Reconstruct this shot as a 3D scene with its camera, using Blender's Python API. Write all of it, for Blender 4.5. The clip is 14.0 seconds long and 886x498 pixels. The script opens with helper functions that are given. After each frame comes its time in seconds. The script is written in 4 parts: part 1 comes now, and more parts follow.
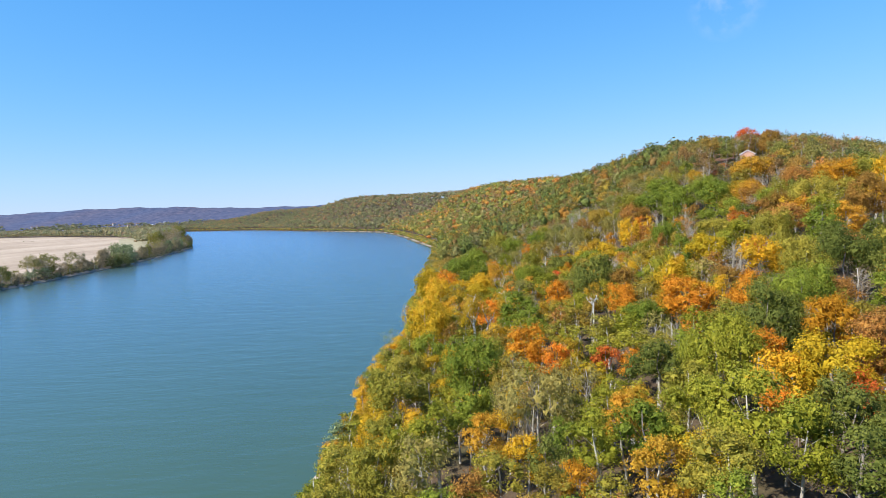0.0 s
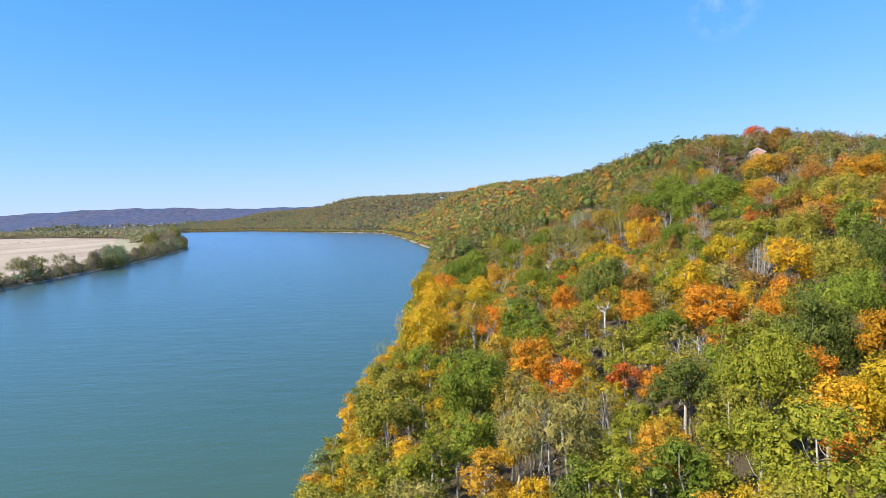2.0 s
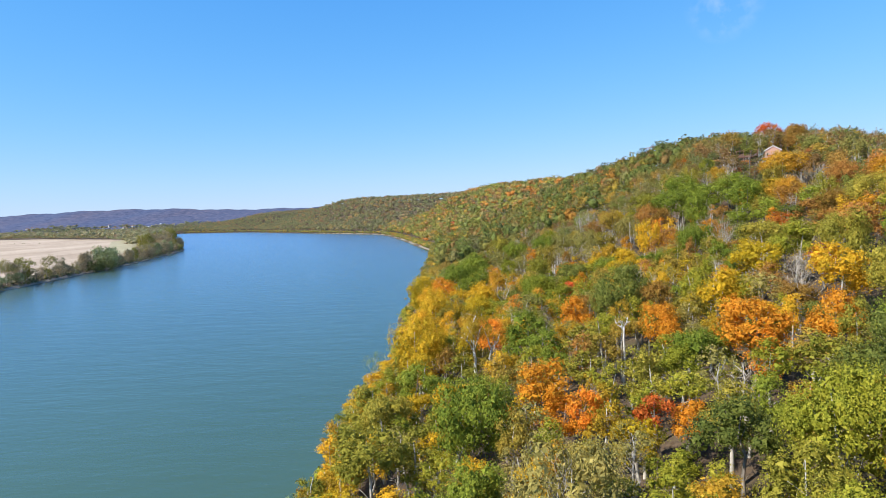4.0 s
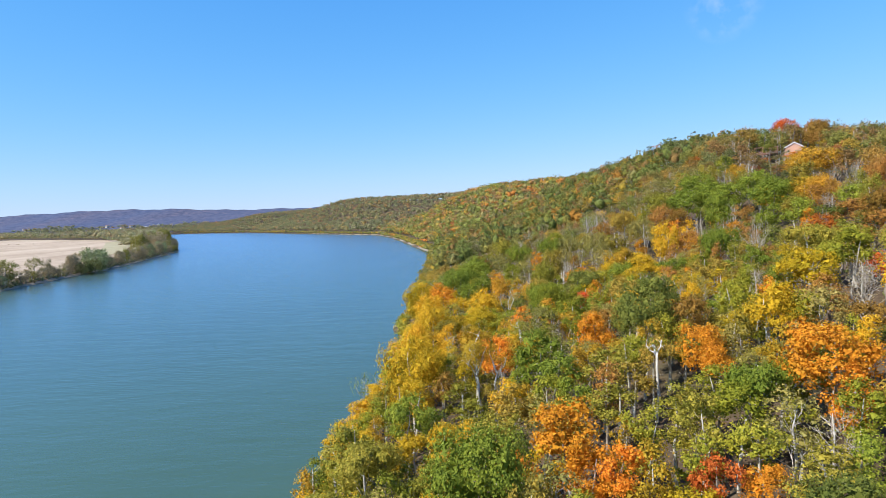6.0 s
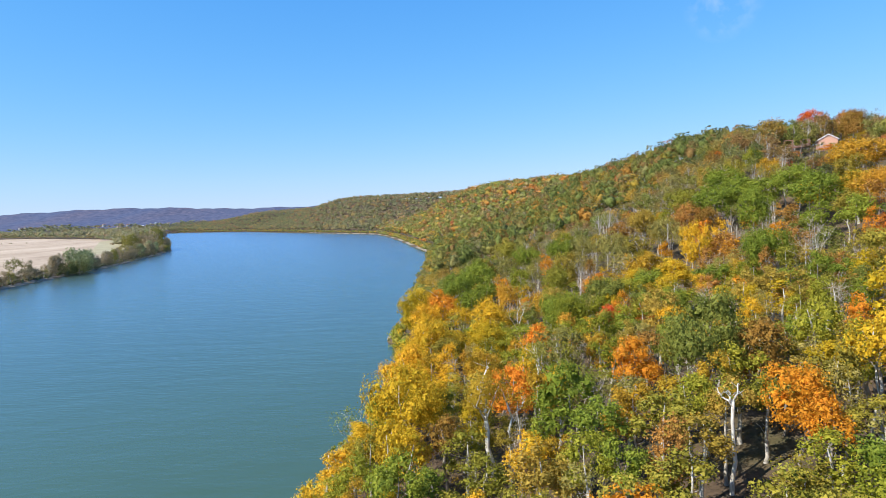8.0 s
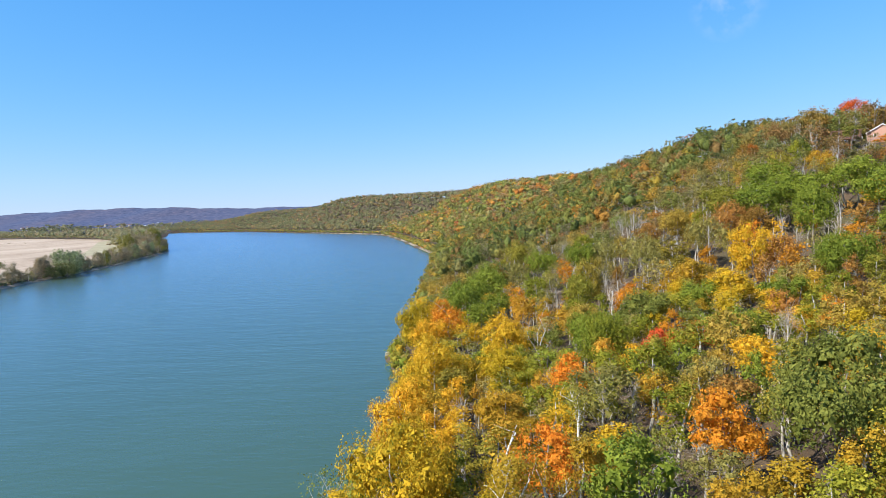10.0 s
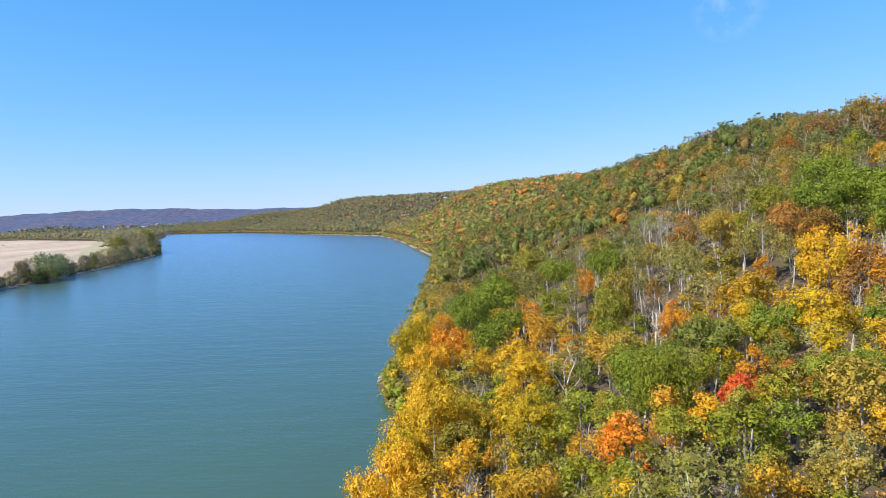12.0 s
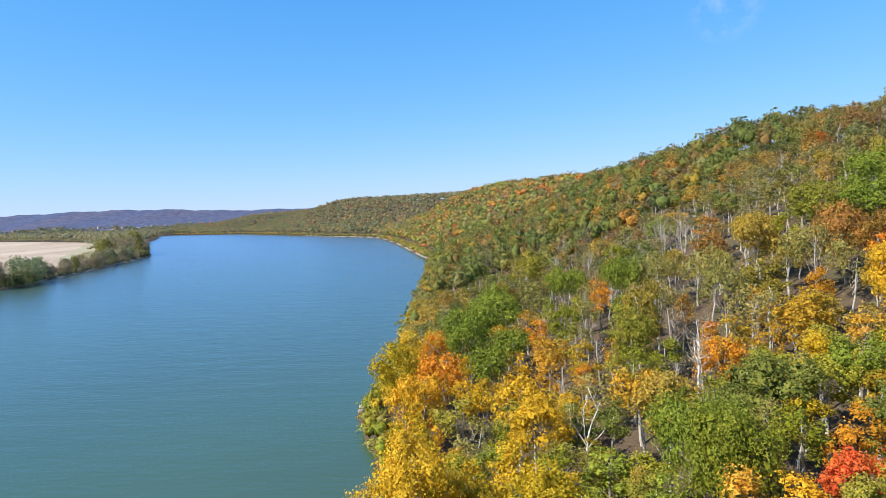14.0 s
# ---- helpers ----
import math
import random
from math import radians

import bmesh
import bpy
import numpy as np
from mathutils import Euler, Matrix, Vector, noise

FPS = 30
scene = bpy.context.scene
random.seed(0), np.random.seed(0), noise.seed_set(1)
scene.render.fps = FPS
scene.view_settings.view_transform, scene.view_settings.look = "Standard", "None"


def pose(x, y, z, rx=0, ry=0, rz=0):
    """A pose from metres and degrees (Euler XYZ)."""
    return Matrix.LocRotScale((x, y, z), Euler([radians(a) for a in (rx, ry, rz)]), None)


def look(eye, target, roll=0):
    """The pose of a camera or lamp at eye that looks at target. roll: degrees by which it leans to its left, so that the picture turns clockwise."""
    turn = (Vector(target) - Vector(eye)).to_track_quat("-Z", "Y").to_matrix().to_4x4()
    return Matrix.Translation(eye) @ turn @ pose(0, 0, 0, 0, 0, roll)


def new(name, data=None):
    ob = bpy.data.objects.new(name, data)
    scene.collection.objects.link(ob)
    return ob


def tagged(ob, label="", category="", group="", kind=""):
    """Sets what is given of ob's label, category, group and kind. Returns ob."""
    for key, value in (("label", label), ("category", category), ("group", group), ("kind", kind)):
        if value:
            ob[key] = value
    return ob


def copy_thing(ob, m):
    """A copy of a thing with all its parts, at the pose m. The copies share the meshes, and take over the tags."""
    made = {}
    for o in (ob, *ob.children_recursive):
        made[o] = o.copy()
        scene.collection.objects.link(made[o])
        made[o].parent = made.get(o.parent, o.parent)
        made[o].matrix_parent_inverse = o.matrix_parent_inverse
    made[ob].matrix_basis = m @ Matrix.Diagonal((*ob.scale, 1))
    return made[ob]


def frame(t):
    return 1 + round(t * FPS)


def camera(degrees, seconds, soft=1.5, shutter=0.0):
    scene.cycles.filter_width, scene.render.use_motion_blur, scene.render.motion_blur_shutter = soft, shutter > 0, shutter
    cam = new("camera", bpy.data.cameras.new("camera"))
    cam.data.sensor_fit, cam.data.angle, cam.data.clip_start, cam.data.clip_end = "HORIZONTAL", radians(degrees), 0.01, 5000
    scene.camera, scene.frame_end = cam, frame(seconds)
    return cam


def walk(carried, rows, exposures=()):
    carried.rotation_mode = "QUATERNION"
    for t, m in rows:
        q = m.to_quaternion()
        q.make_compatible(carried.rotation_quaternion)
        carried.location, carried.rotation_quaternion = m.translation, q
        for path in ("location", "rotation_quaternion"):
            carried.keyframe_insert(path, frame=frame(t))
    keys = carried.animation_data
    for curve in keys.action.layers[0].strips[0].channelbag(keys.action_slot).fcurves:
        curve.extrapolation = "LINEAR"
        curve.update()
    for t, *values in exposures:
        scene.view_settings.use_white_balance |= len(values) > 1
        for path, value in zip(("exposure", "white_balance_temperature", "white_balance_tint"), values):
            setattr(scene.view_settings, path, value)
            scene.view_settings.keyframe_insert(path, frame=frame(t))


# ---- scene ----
cam = camera(71.8, 14.0, soft=0.75)
PATH = [
    (0, (2.021, 8.609, 40.596), (1.928, 10.603, 40.47), -2.2),
    (0.5, (1.96, 11.229, 40.496), (1.869, 13.223, 40.373), -2.2),
    (1, (1.911, 13.873, 40.394), (1.823, 15.867, 40.271), -2.2),
    (1.5, (1.935, 16.607, 40.333), (1.846, 18.601, 40.21), -2.2),
    (2, (1.931, 19.562, 40.343), (1.842, 21.556, 40.22), -2.2),
    (2.5, (1.98, 22.729, 40.377), (1.891, 24.723, 40.254), -2.2),
    (3, (2.041, 26.147, 40.405), (1.951, 28.141, 40.283), -2.2),
    (5.5, (1.668, 44.54, 40.588), (1.58, 46.534, 40.468), -2.2),
    (6, (1.581, 49.144, 40.731), (1.493, 51.139, 40.611), -2.2),
    (6.5, (1.446, 54.126, 40.771), (1.357, 56.12, 40.649), -2.2),
    (7, (1.239, 59.399, 40.737), (1.15, 61.393, 40.615), -2.2),
    (7.5, (0.988, 64.722, 40.668), (0.9, 66.717, 40.546), -2.2),
    (8, (0.622, 70.34, 40.73), (0.536, 72.334, 40.606), -2.2),
    (10.5, (-1.127, 99.772, 40.686), (-1.229, 101.765, 40.562), -2.2),
    (11, (-1.56, 105.8, 40.699), (-1.664, 107.793, 40.577), -2.2),
    (11.5, (-1.866, 112.063, 40.758), (-1.97, 114.057, 40.636), -2.2),
    (12, (-2.08, 118.383, 40.849), (-2.182, 120.377, 40.728), -2.2),
    (12.5, (-2.093, 124.433, 40.88), (-2.193, 126.427, 40.759), -2.2),
    (13, (-2.143, 130.414, 40.91), (-2.24, 132.408, 40.791), -2.2),
    (13.5, (-2.069, 135.488, 41.041), (-2.165, 137.483, 40.924), -2.2),
    (14, (-1.738, 139.274, 41.06), (-1.832, 141.269, 40.942), -2.2),
]
walk(cam, [(t, look(eye, target, roll)) for t, eye, target, roll in PATH])


# ---- daylight ----
SUN_FROM = Vector((-0.74, -0.40, 0.77)).normalized()
world = bpy.data.worlds.new("world")
scene.world = world
world.use_nodes = True
wn = world.node_tree.nodes
sky = wn.new("ShaderNodeTexSky")
sky.sky_type = "NISHITA"
sky.sun_disc = False
sky.sun_elevation = math.asin(SUN_FROM.z)
sky.sun_rotation = math.atan2(SUN_FROM.x, SUN_FROM.y) % (2 * math.pi)
sky.altitude, sky.air_density, sky.dust_density, sky.ozone_density = 200, 1.0, 0.0, 3.0
wn["Background"].inputs[1].default_value = 0.11
# clear autumn blue: the sky's own colours, with the paler band at the horizon held back
strong, parts, whole = wn.new("ShaderNodeHueSaturation"), wn.new("ShaderNodeSeparateColor"), wn.new("ShaderNodeCombineColor")
strong.inputs["Saturation"].default_value, strong.inputs["Value"].default_value = 1.2, 0.1475
world.node_tree.links.new(sky.outputs[0], strong.inputs["Color"])
world.node_tree.links.new(strong.outputs[0], parts.inputs[0])
for k, (power, gain) in enumerate(((1.02, 5.05), (0.62, 5.5), (0.25, 7.1))):
    pw, ml = wn.new("ShaderNodeMath"), wn.new("ShaderNodeMath")
    pw.operation, pw.inputs[1].default_value = "POWER", power
    ml.operation, ml.inputs[1].default_value = "MULTIPLY", gain
    world.node_tree.links.new(parts.outputs[k], pw.inputs[0])
    world.node_tree.links.new(pw.outputs[0], ml.inputs[0])
    if k == 2:
        world.node_tree.links.new(ml.outputs[0], whole.inputs[k])
        continue
    # the bright end rolls off towards the horizon
    lead, rate, bend = ((9.23, 1.136, 1.0), (16.2, 1.976, 1.5))[k]
    unit_, curve, over, under, share = (wn.new("ShaderNodeMath") for _ in range(5))
    for node, kind, value in ((unit_, "MULTIPLY", 0.1523), (curve, "POWER", bend), (over, "MULTIPLY", lead), (under, "MULTIPLY_ADD", rate), (share, "DIVIDE", 1.0)):
        node.operation, node.inputs[1].default_value = kind, value
    under.inputs[2].default_value = 1.0
    for a, b in ((ml, unit_), (unit_, curve), (curve, over), (curve, under), (over, share)):
        world.node_tree.links.new(a.outputs[0], b.inputs[0])
    world.node_tree.links.new(under.outputs[0], share.inputs[1])
    world.node_tree.links.new(share.outputs[0], whole.inputs[k])
# a faint wisp of cloud high over the bluff
wl = world.node_tree.links
way, dot, near, wisp, streak, thinness, cloud = (wn.new("ShaderNode" + k) for k in ("TexCoord", "VectorMath", "MapRange", "TexNoise", "MapRange", "Math", "MixRGB"))
dot.operation, dot.inputs[1].default_value = "DOT_PRODUCT", Vector((0.365, 0.888, 0.274)).normalized()
near.inputs[1].default_value, near.inputs[2].default_value = 0.9985, 1.0
near.inputs[3].default_value, near.inputs[4].default_value = 0.0, 0.24
wisp.inputs["Scale"].default_value, wisp.inputs["Detail"].default_value = 38.0, 6.0
streak.inputs[1].default_value, streak.inputs[2].default_value = 0.45, 0.75
thinness.operation = "MULTIPLY"
cloud.inputs[2].default_value = (6.4, 6.8, 7.2, 1)
wl.new(way.outputs["Generated"], dot.inputs[0])
wl.new(dot.outputs["Value"], near.inputs[0])
wl.new(way.outputs["Generated"], wisp.inputs["Vector"])
wl.new(wisp.outputs[0], streak.inputs[0])
wl.new(near.outputs[0], thinness.inputs[0])
wl.new(streak.outputs[0], thinness.inputs[1])
wl.new(thinness.outputs[0], cloud.inputs[0])
wl.new(whole.outputs[0], cloud.inputs[1])
wl.new(cloud.outputs[0], wn["Background"].inputs[0])
sun = new("sun", bpy.data.lights.new("sun", "SUN"))
sun.data.energy, sun.data.angle, sun.data.color = 5.5, radians(0.55), (1.0, 0.95, 0.86)
sun.matrix_world = look((0, 0, 300), Vector((0, 0, 300)) - SUN_FROM)
scene.view_settings.exposure = 0.47


# ---- materials ----
def material(name, rough=0.8):
    m = bpy.data.materials.new(name)
    m.use_nodes = True
    b = m.node_tree.nodes["Principled BSDF"]
    b.inputs["Roughness"].default_value = rough
    b.inputs["Specular IOR Level"].default_value = 0.3
    return m, m.node_tree.nodes, m.node_tree.links, b


def ramp(nodes, stops, mode="LINEAR"):
    r = nodes.new("ShaderNodeValToRGB")
    r.color_ramp.interpolation = mode
    e = r.color_ramp.elements
    while len(e) < len(stops):
        e.new(0.5)
    for k, (at, c) in enumerate(stops):
        e[k].position, e[k].color = at, (*c, 1)
    return r


def noise_tex(nodes, links, scale, detail=4, rough=0.6, where="Object", stretch=None):
    co, mp, t = nodes.new("ShaderNodeTexCoord"), nodes.new("ShaderNodeMapping"), nodes.new("ShaderNodeTexNoise")
    if stretch:
        mp.inputs["Scale"].default_value = stretch
    links.new(co.outputs[where], mp.inputs[0])
    links.new(mp.outputs[0], t.inputs["Vector"])
    t.inputs["Scale"].default_value, t.inputs["Detail"].default_value, t.inputs["Roughness"].default_value = scale, detail, rough
    return t


def bump(nodes, links, source, shader, strength, distance):
    b = nodes.new("ShaderNodeBump")
    b.inputs["Strength"].default_value, b.inputs["Distance"].default_value = strength, distance
    links.new(source, b.inputs["Height"])
    links.new(b.outputs[0], shader.inputs["Normal"])
    return b


def leaf_material(name, low, mid, high, hue=0.012, thin=0.0):
    """Leaves: each spray differs a little from the next, each tree from its neighbours; some light shines through."""
    m, n, l, b = material(name, 0.6)
    b.inputs["Specular IOR Level"].default_value = 0.08
    # thin: the share of haze and twig grey painted into the leaf colours
    # gaps: lifts the tone of the far leaves, as haze does
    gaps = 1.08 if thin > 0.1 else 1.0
    low, mid, high = (tuple(gaps * ((1 - thin) * c + thin * k) for c, k in zip(some, twig_haze)) for some, twig_haze in ((low, (0.17, 0.16, 0.13)), (mid, (0.27, 0.255, 0.21)), (high, (0.38, 0.36, 0.30))))
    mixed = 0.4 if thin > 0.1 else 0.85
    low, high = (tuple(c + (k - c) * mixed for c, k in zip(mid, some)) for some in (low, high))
    geo, info = n.new("ShaderNodeNewGeometry"), n.new("ShaderNodeObjectInfo")
    r = ramp(n, [(0.0, low), (0.55, mid), (1.0, high)])
    l.new(geo.outputs["Random Per Island"], r.inputs[0])
    hs, mh, mv = n.new("ShaderNodeHueSaturation"), n.new("ShaderNodeMapRange"), n.new("ShaderNodeMapRange")
    mh.inputs[3].default_value, mh.inputs[4].default_value = 0.5 - hue, 0.5 + hue
    mv.inputs[3].default_value, mv.inputs[4].default_value = 1.2, 0.75
    l.new(info.outputs["Random"], mh.inputs[0])
    l.new(info.outputs["Random"], mv.inputs[0])
    l.new(mh.outputs[0], hs.inputs["Hue"])
    l.new(mv.outputs[0], hs.inputs["Value"])
    # crowns joined in one mesh differ from one another by their place
    patch = noise_tex(n, l, 0.13 if thin > 0.1 else 0.45, 2)
    mix = n.new("ShaderNodeMixRGB")
    mix.blend_type = "MULTIPLY"
    pr = ramp(n, [(0.32, (0.78, 0.82, 0.74)), (0.68, (1.22, 1.12, 0.98))] if thin > 0.1 else [(0.3, (0.72, 0.78, 0.78)), (0.7, (1.15, 1.06, 0.92))])
    l.new(patch.outputs[0], pr.inputs[0])
    mix.inputs[0].default_value = 0.8
    l.new(r.outputs[0], mix.inputs[1])
    l.new(pr.outputs[0], mix.inputs[2])
    l.new(mix.outputs[0], hs.inputs["Color"])
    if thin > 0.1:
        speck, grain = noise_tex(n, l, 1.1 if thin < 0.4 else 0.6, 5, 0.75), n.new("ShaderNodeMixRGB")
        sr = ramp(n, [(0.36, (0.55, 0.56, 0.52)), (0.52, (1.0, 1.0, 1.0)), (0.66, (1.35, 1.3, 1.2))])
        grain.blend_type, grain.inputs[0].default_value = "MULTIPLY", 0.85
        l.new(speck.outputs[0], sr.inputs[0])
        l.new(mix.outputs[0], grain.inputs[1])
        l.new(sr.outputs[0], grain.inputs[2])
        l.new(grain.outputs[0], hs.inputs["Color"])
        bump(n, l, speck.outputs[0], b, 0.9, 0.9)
    l.new(hs.outputs[0], b.inputs["Base Color"])
    tr, ms = n.new("ShaderNodeBsdfTranslucent"), n.new("ShaderNodeMixShader")
    l.new(hs.outputs[0], tr.inputs[0])
    ms.inputs[0].default_value = 0.28
    l.new(b.outputs[0], ms.inputs[1])
    l.new(tr.outputs[0], ms.inputs[2])
    l.new(ms.outputs[0], n["Material Output"].inputs[0])
    return m


LEAF_COLOURS = {
    "green": ("green_leaves", (0.13, 0.165, 0.017), (0.235, 0.285, 0.028), (0.34, 0.38, 0.047)),
    "dark": ("dark_green_leaves", (0.10, 0.12, 0.02), (0.17, 0.19, 0.032), (0.25, 0.265, 0.05)),
    "lime": ("yellow_green_leaves", (0.18, 0.19, 0.014), (0.31, 0.31, 0.026), (0.44, 0.41, 0.045)),
    "olive": ("olive_leaves", (0.185, 0.17, 0.02), (0.33, 0.295, 0.035), (0.47, 0.40, 0.06)),
    "gold": ("golden_leaves", (0.42, 0.26, 0.012), (0.66, 0.42, 0.02), (0.80, 0.53, 0.035)),
    "amber": ("amber_leaves", (0.34, 0.185, 0.015), (0.54, 0.32, 0.025), (0.68, 0.42, 0.045)),
    "orange": ("orange_leaves", (0.45, 0.17, 0.012), (0.72, 0.29, 0.02), (0.82, 0.40, 0.035)),
    "red": ("red_leaves", (0.40, 0.08, 0.015), (0.64, 0.14, 0.025), (0.74, 0.24, 0.04)),
    "rust": ("rust_leaves", (0.22, 0.11, 0.025), (0.39, 0.20, 0.04), (0.52, 0.29, 0.06)),
    "pale": ("thin_pale_leaves", (0.21, 0.18, 0.045), (0.35, 0.295, 0.075), (0.47, 0.395, 0.12)),
    "bronze": ("bronze_leaves", (0.22, 0.16, 0.025), (0.38, 0.28, 0.04), (0.53, 0.39, 0.065)),
    "willow": ("grey_green_leaves", (0.17, 0.22, 0.09), (0.30, 0.36, 0.16), (0.42, 0.47, 0.23)),
    "brown": ("withered_brown_leaves", (0.28, 0.21, 0.11), (0.42, 0.33, 0.19), (0.55, 0.45, 0.28)),
}
LEAF = {k: leaf_material(*v, thin=0.03) for k, v in LEAF_COLOURS.items()}
# leaves farther off: distance haze and twig grey mixed into the colours
MUTED_LEAF = {k: leaf_material("muted_" + v[0], *v[1:], thin=0.25) for k, v in LEAF_COLOURS.items()}
HAZY_LEAF = {k: leaf_material("hazy_" + v[0], *v[1:], thin=0.6) for k, v in LEAF_COLOURS.items()}


def bark_material(name, dark, light):
    m, n, l, b = material(name, 0.9)
    t = noise_tex(n, l, 2.2, 5, 0.7, stretch=(1, 1, 0.35))
    r = ramp(n, [(0.35, dark), (0.65, light)])
    l.new(t.outputs[0], r.inputs[0])
    l.new(r.outputs[0], b.inputs["Base Color"])
    bump(n, l, t.outputs[0], b, 0.5, 0.05)
    return m


BARK = bark_material("grey_brown_bark", (0.14, 0.115, 0.09), (0.36, 0.31, 0.26))
PALE_BARK = bark_material("pale_bark", (0.30, 0.27, 0.22), (0.58, 0.54, 0.47))
WHITE_BARK = bark_material("white_sycamore_bark", (0.34, 0.30, 0.24), (0.80, 0.77, 0.70))
TWIG = bark_material("grey_twigs", (0.30, 0.26, 0.22), (0.52, 0.46, 0.40))


def litter_material():
    m, n, l, b = material("leaf_litter", 0.95)
    big, small = noise_tex(n, l, 0.05, 4), noise_tex(n, l, 1.6, 6, 0.75)
    rb = ramp(n, [(0.3, (0.07, 0.052, 0.034)), (0.5, (0.12, 0.09, 0.06)), (0.68, (0.09, 0.085, 0.042))])
    rs = ramp(n, [(0.3, (0.55, 0.5, 0.45)), (0.7, (1.3, 1.2, 1.1))])
    mix = n.new("ShaderNodeMixRGB")
    mix.blend_type, mix.inputs[0].default_value = "MULTIPLY", 1.0
    l.new(big.outputs[0], rb.inputs[0])
    l.new(small.outputs[0], rs.inputs[0])
    l.new(rb.outputs[0], mix.inputs[1])
    l.new(rs.outputs[0], mix.inputs[2])
    l.new(mix.outputs[0], b.inputs["Base Color"])
    bump(n, l, small.outputs[0], b, 0.8, 0.3)
    return m


def field_material():
    m, n, l, b = material("stubble_field", 0.95)
    big = noise_tex(n, l, 0.012, 5, 0.6, stretch=(1.0, 0.35, 1))
    rows = noise_tex(n, l, 0.08, 4, 0.7, stretch=(2.5, 0.25, 1))
    r = ramp(n, [(0.30, (0.34, 0.25, 0.165)), (0.52, (0.46, 0.355, 0.25)), (0.72, (0.53, 0.42, 0.30))])
    rr = ramp(n, [(0.34, (0.66, 0.62, 0.56)), (0.43, (0.92, 0.91, 0.9)), (0.65, (1.06, 1.05, 1.04))])
    mix = n.new("ShaderNodeMixRGB")
    mix.blend_type, mix.inputs[0].default_value = "MULTIPLY", 1.0
    l.new(big.outputs[0], r.inputs[0])
    l.new(rows.outputs[0], rr.inputs[0])
    l.new(r.outputs[0], mix.inputs[1])
    l.new(rr.outputs[0], mix.inputs[2])
    l.new(mix.outputs[0], b.inputs["Base Color"])
    return m


def grass_material():
    m, n, l, b = material("faded_grass", 0.95)
    t = noise_tex(n, l, 0.08, 5)
    r = ramp(n, [(0.3, (0.29, 0.25, 0.14)), (0.7, (0.41, 0.36, 0.22))])
    l.new(t.outputs[0], r.inputs[0])
    l.new(r.outputs[0], b.inputs["Base Color"])
    return m


def water_material():
    """Murky green river water that mirrors the sky more the flatter one looks at it, under small wind ripples."""
    m, n, l, b = material("river_water", 0.1)
    big = noise_tex(n, l, 0.008, 3, stretch=(1.4, 0.6, 1))
    r = ramp(n, [(0.35, (0.049, 0.092, 0.043)), (0.65, (0.056, 0.103, 0.050))])
    l.new(big.outputs[0], r.inputs[0])
    fine = noise_tex(n, l, 0.55, 3, 0.55, stretch=(0.45, 1.3, 1))
    long = noise_tex(n, l, 0.12, 3, 0.55, stretch=(0.5, 1.5, 1))
    add, bp = n.new("ShaderNodeMath"), n.new("ShaderNodeBump")
    add.operation = "MULTIPLY_ADD"
    add.inputs[1].default_value = 2.2
    l.new(long.outputs[0], add.inputs[0])
    l.new(fine.outputs[0], add.inputs[2])
    bp.inputs["Strength"].default_value, bp.inputs["Distance"].default_value = 0.6, 0.14
    l.new(add.outputs[0], bp.inputs["Height"])
    deep, gloss, mix, fres = n.new("ShaderNodeBsdfDiffuse"), n.new("ShaderNodeBsdfGlossy"), n.new("ShaderNodeMixShader"), n.new("ShaderNodeFresnel")
    gloss.inputs["Color"].default_value, gloss.inputs["Roughness"].default_value = (0.70, 0.83, 1.0, 1), 0.22
    fres.inputs["IOR"].default_value = 1.5
    l.new(r.outputs[0], deep.inputs["Color"])
    l.new(bp.outputs[0], gloss.inputs["Normal"])
    l.new(bp.outputs[0], fres.inputs["Normal"])
    l.new(fres.outputs[0], mix.inputs[0])
    l.new(deep.outputs[0], mix.inputs[1])
    l.new(gloss.outputs[0], mix.inputs[2])
    l.new(mix.outputs[0], n["Material Output"].inputs[0])
    return m


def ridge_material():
    """A ridge of dull woods, distance haze painted into them as blue, with darker and rustier stands of trees."""
    m, n, l, b = material("hazy_far_ridge", 1.0)
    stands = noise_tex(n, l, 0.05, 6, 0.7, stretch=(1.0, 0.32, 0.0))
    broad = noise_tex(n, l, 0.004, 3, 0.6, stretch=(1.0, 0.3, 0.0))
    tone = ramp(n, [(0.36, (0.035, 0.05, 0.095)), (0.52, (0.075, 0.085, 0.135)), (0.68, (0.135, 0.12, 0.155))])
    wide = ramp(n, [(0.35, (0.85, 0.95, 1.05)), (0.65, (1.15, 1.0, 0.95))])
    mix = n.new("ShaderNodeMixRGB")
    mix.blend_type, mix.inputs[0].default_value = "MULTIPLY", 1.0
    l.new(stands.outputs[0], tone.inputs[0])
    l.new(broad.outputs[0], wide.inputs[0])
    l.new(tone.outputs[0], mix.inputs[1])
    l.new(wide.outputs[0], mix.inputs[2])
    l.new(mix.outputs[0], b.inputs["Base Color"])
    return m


def plain(name, dark, light, scale=0.6, rough=0.85, relief=0.3, depth=0.05):
    m, n, l, b = material(name, rough)
    t = noise_tex(n, l, scale, 6, 0.65)
    r = ramp(n, [(0.3, dark), (0.7, light)])
    l.new(t.outputs[0], r.inputs[0])
    l.new(r.outputs[0], b.inputs["Base Color"])
    bump(n, l, t.outputs[0], b, relief, depth)
    return m


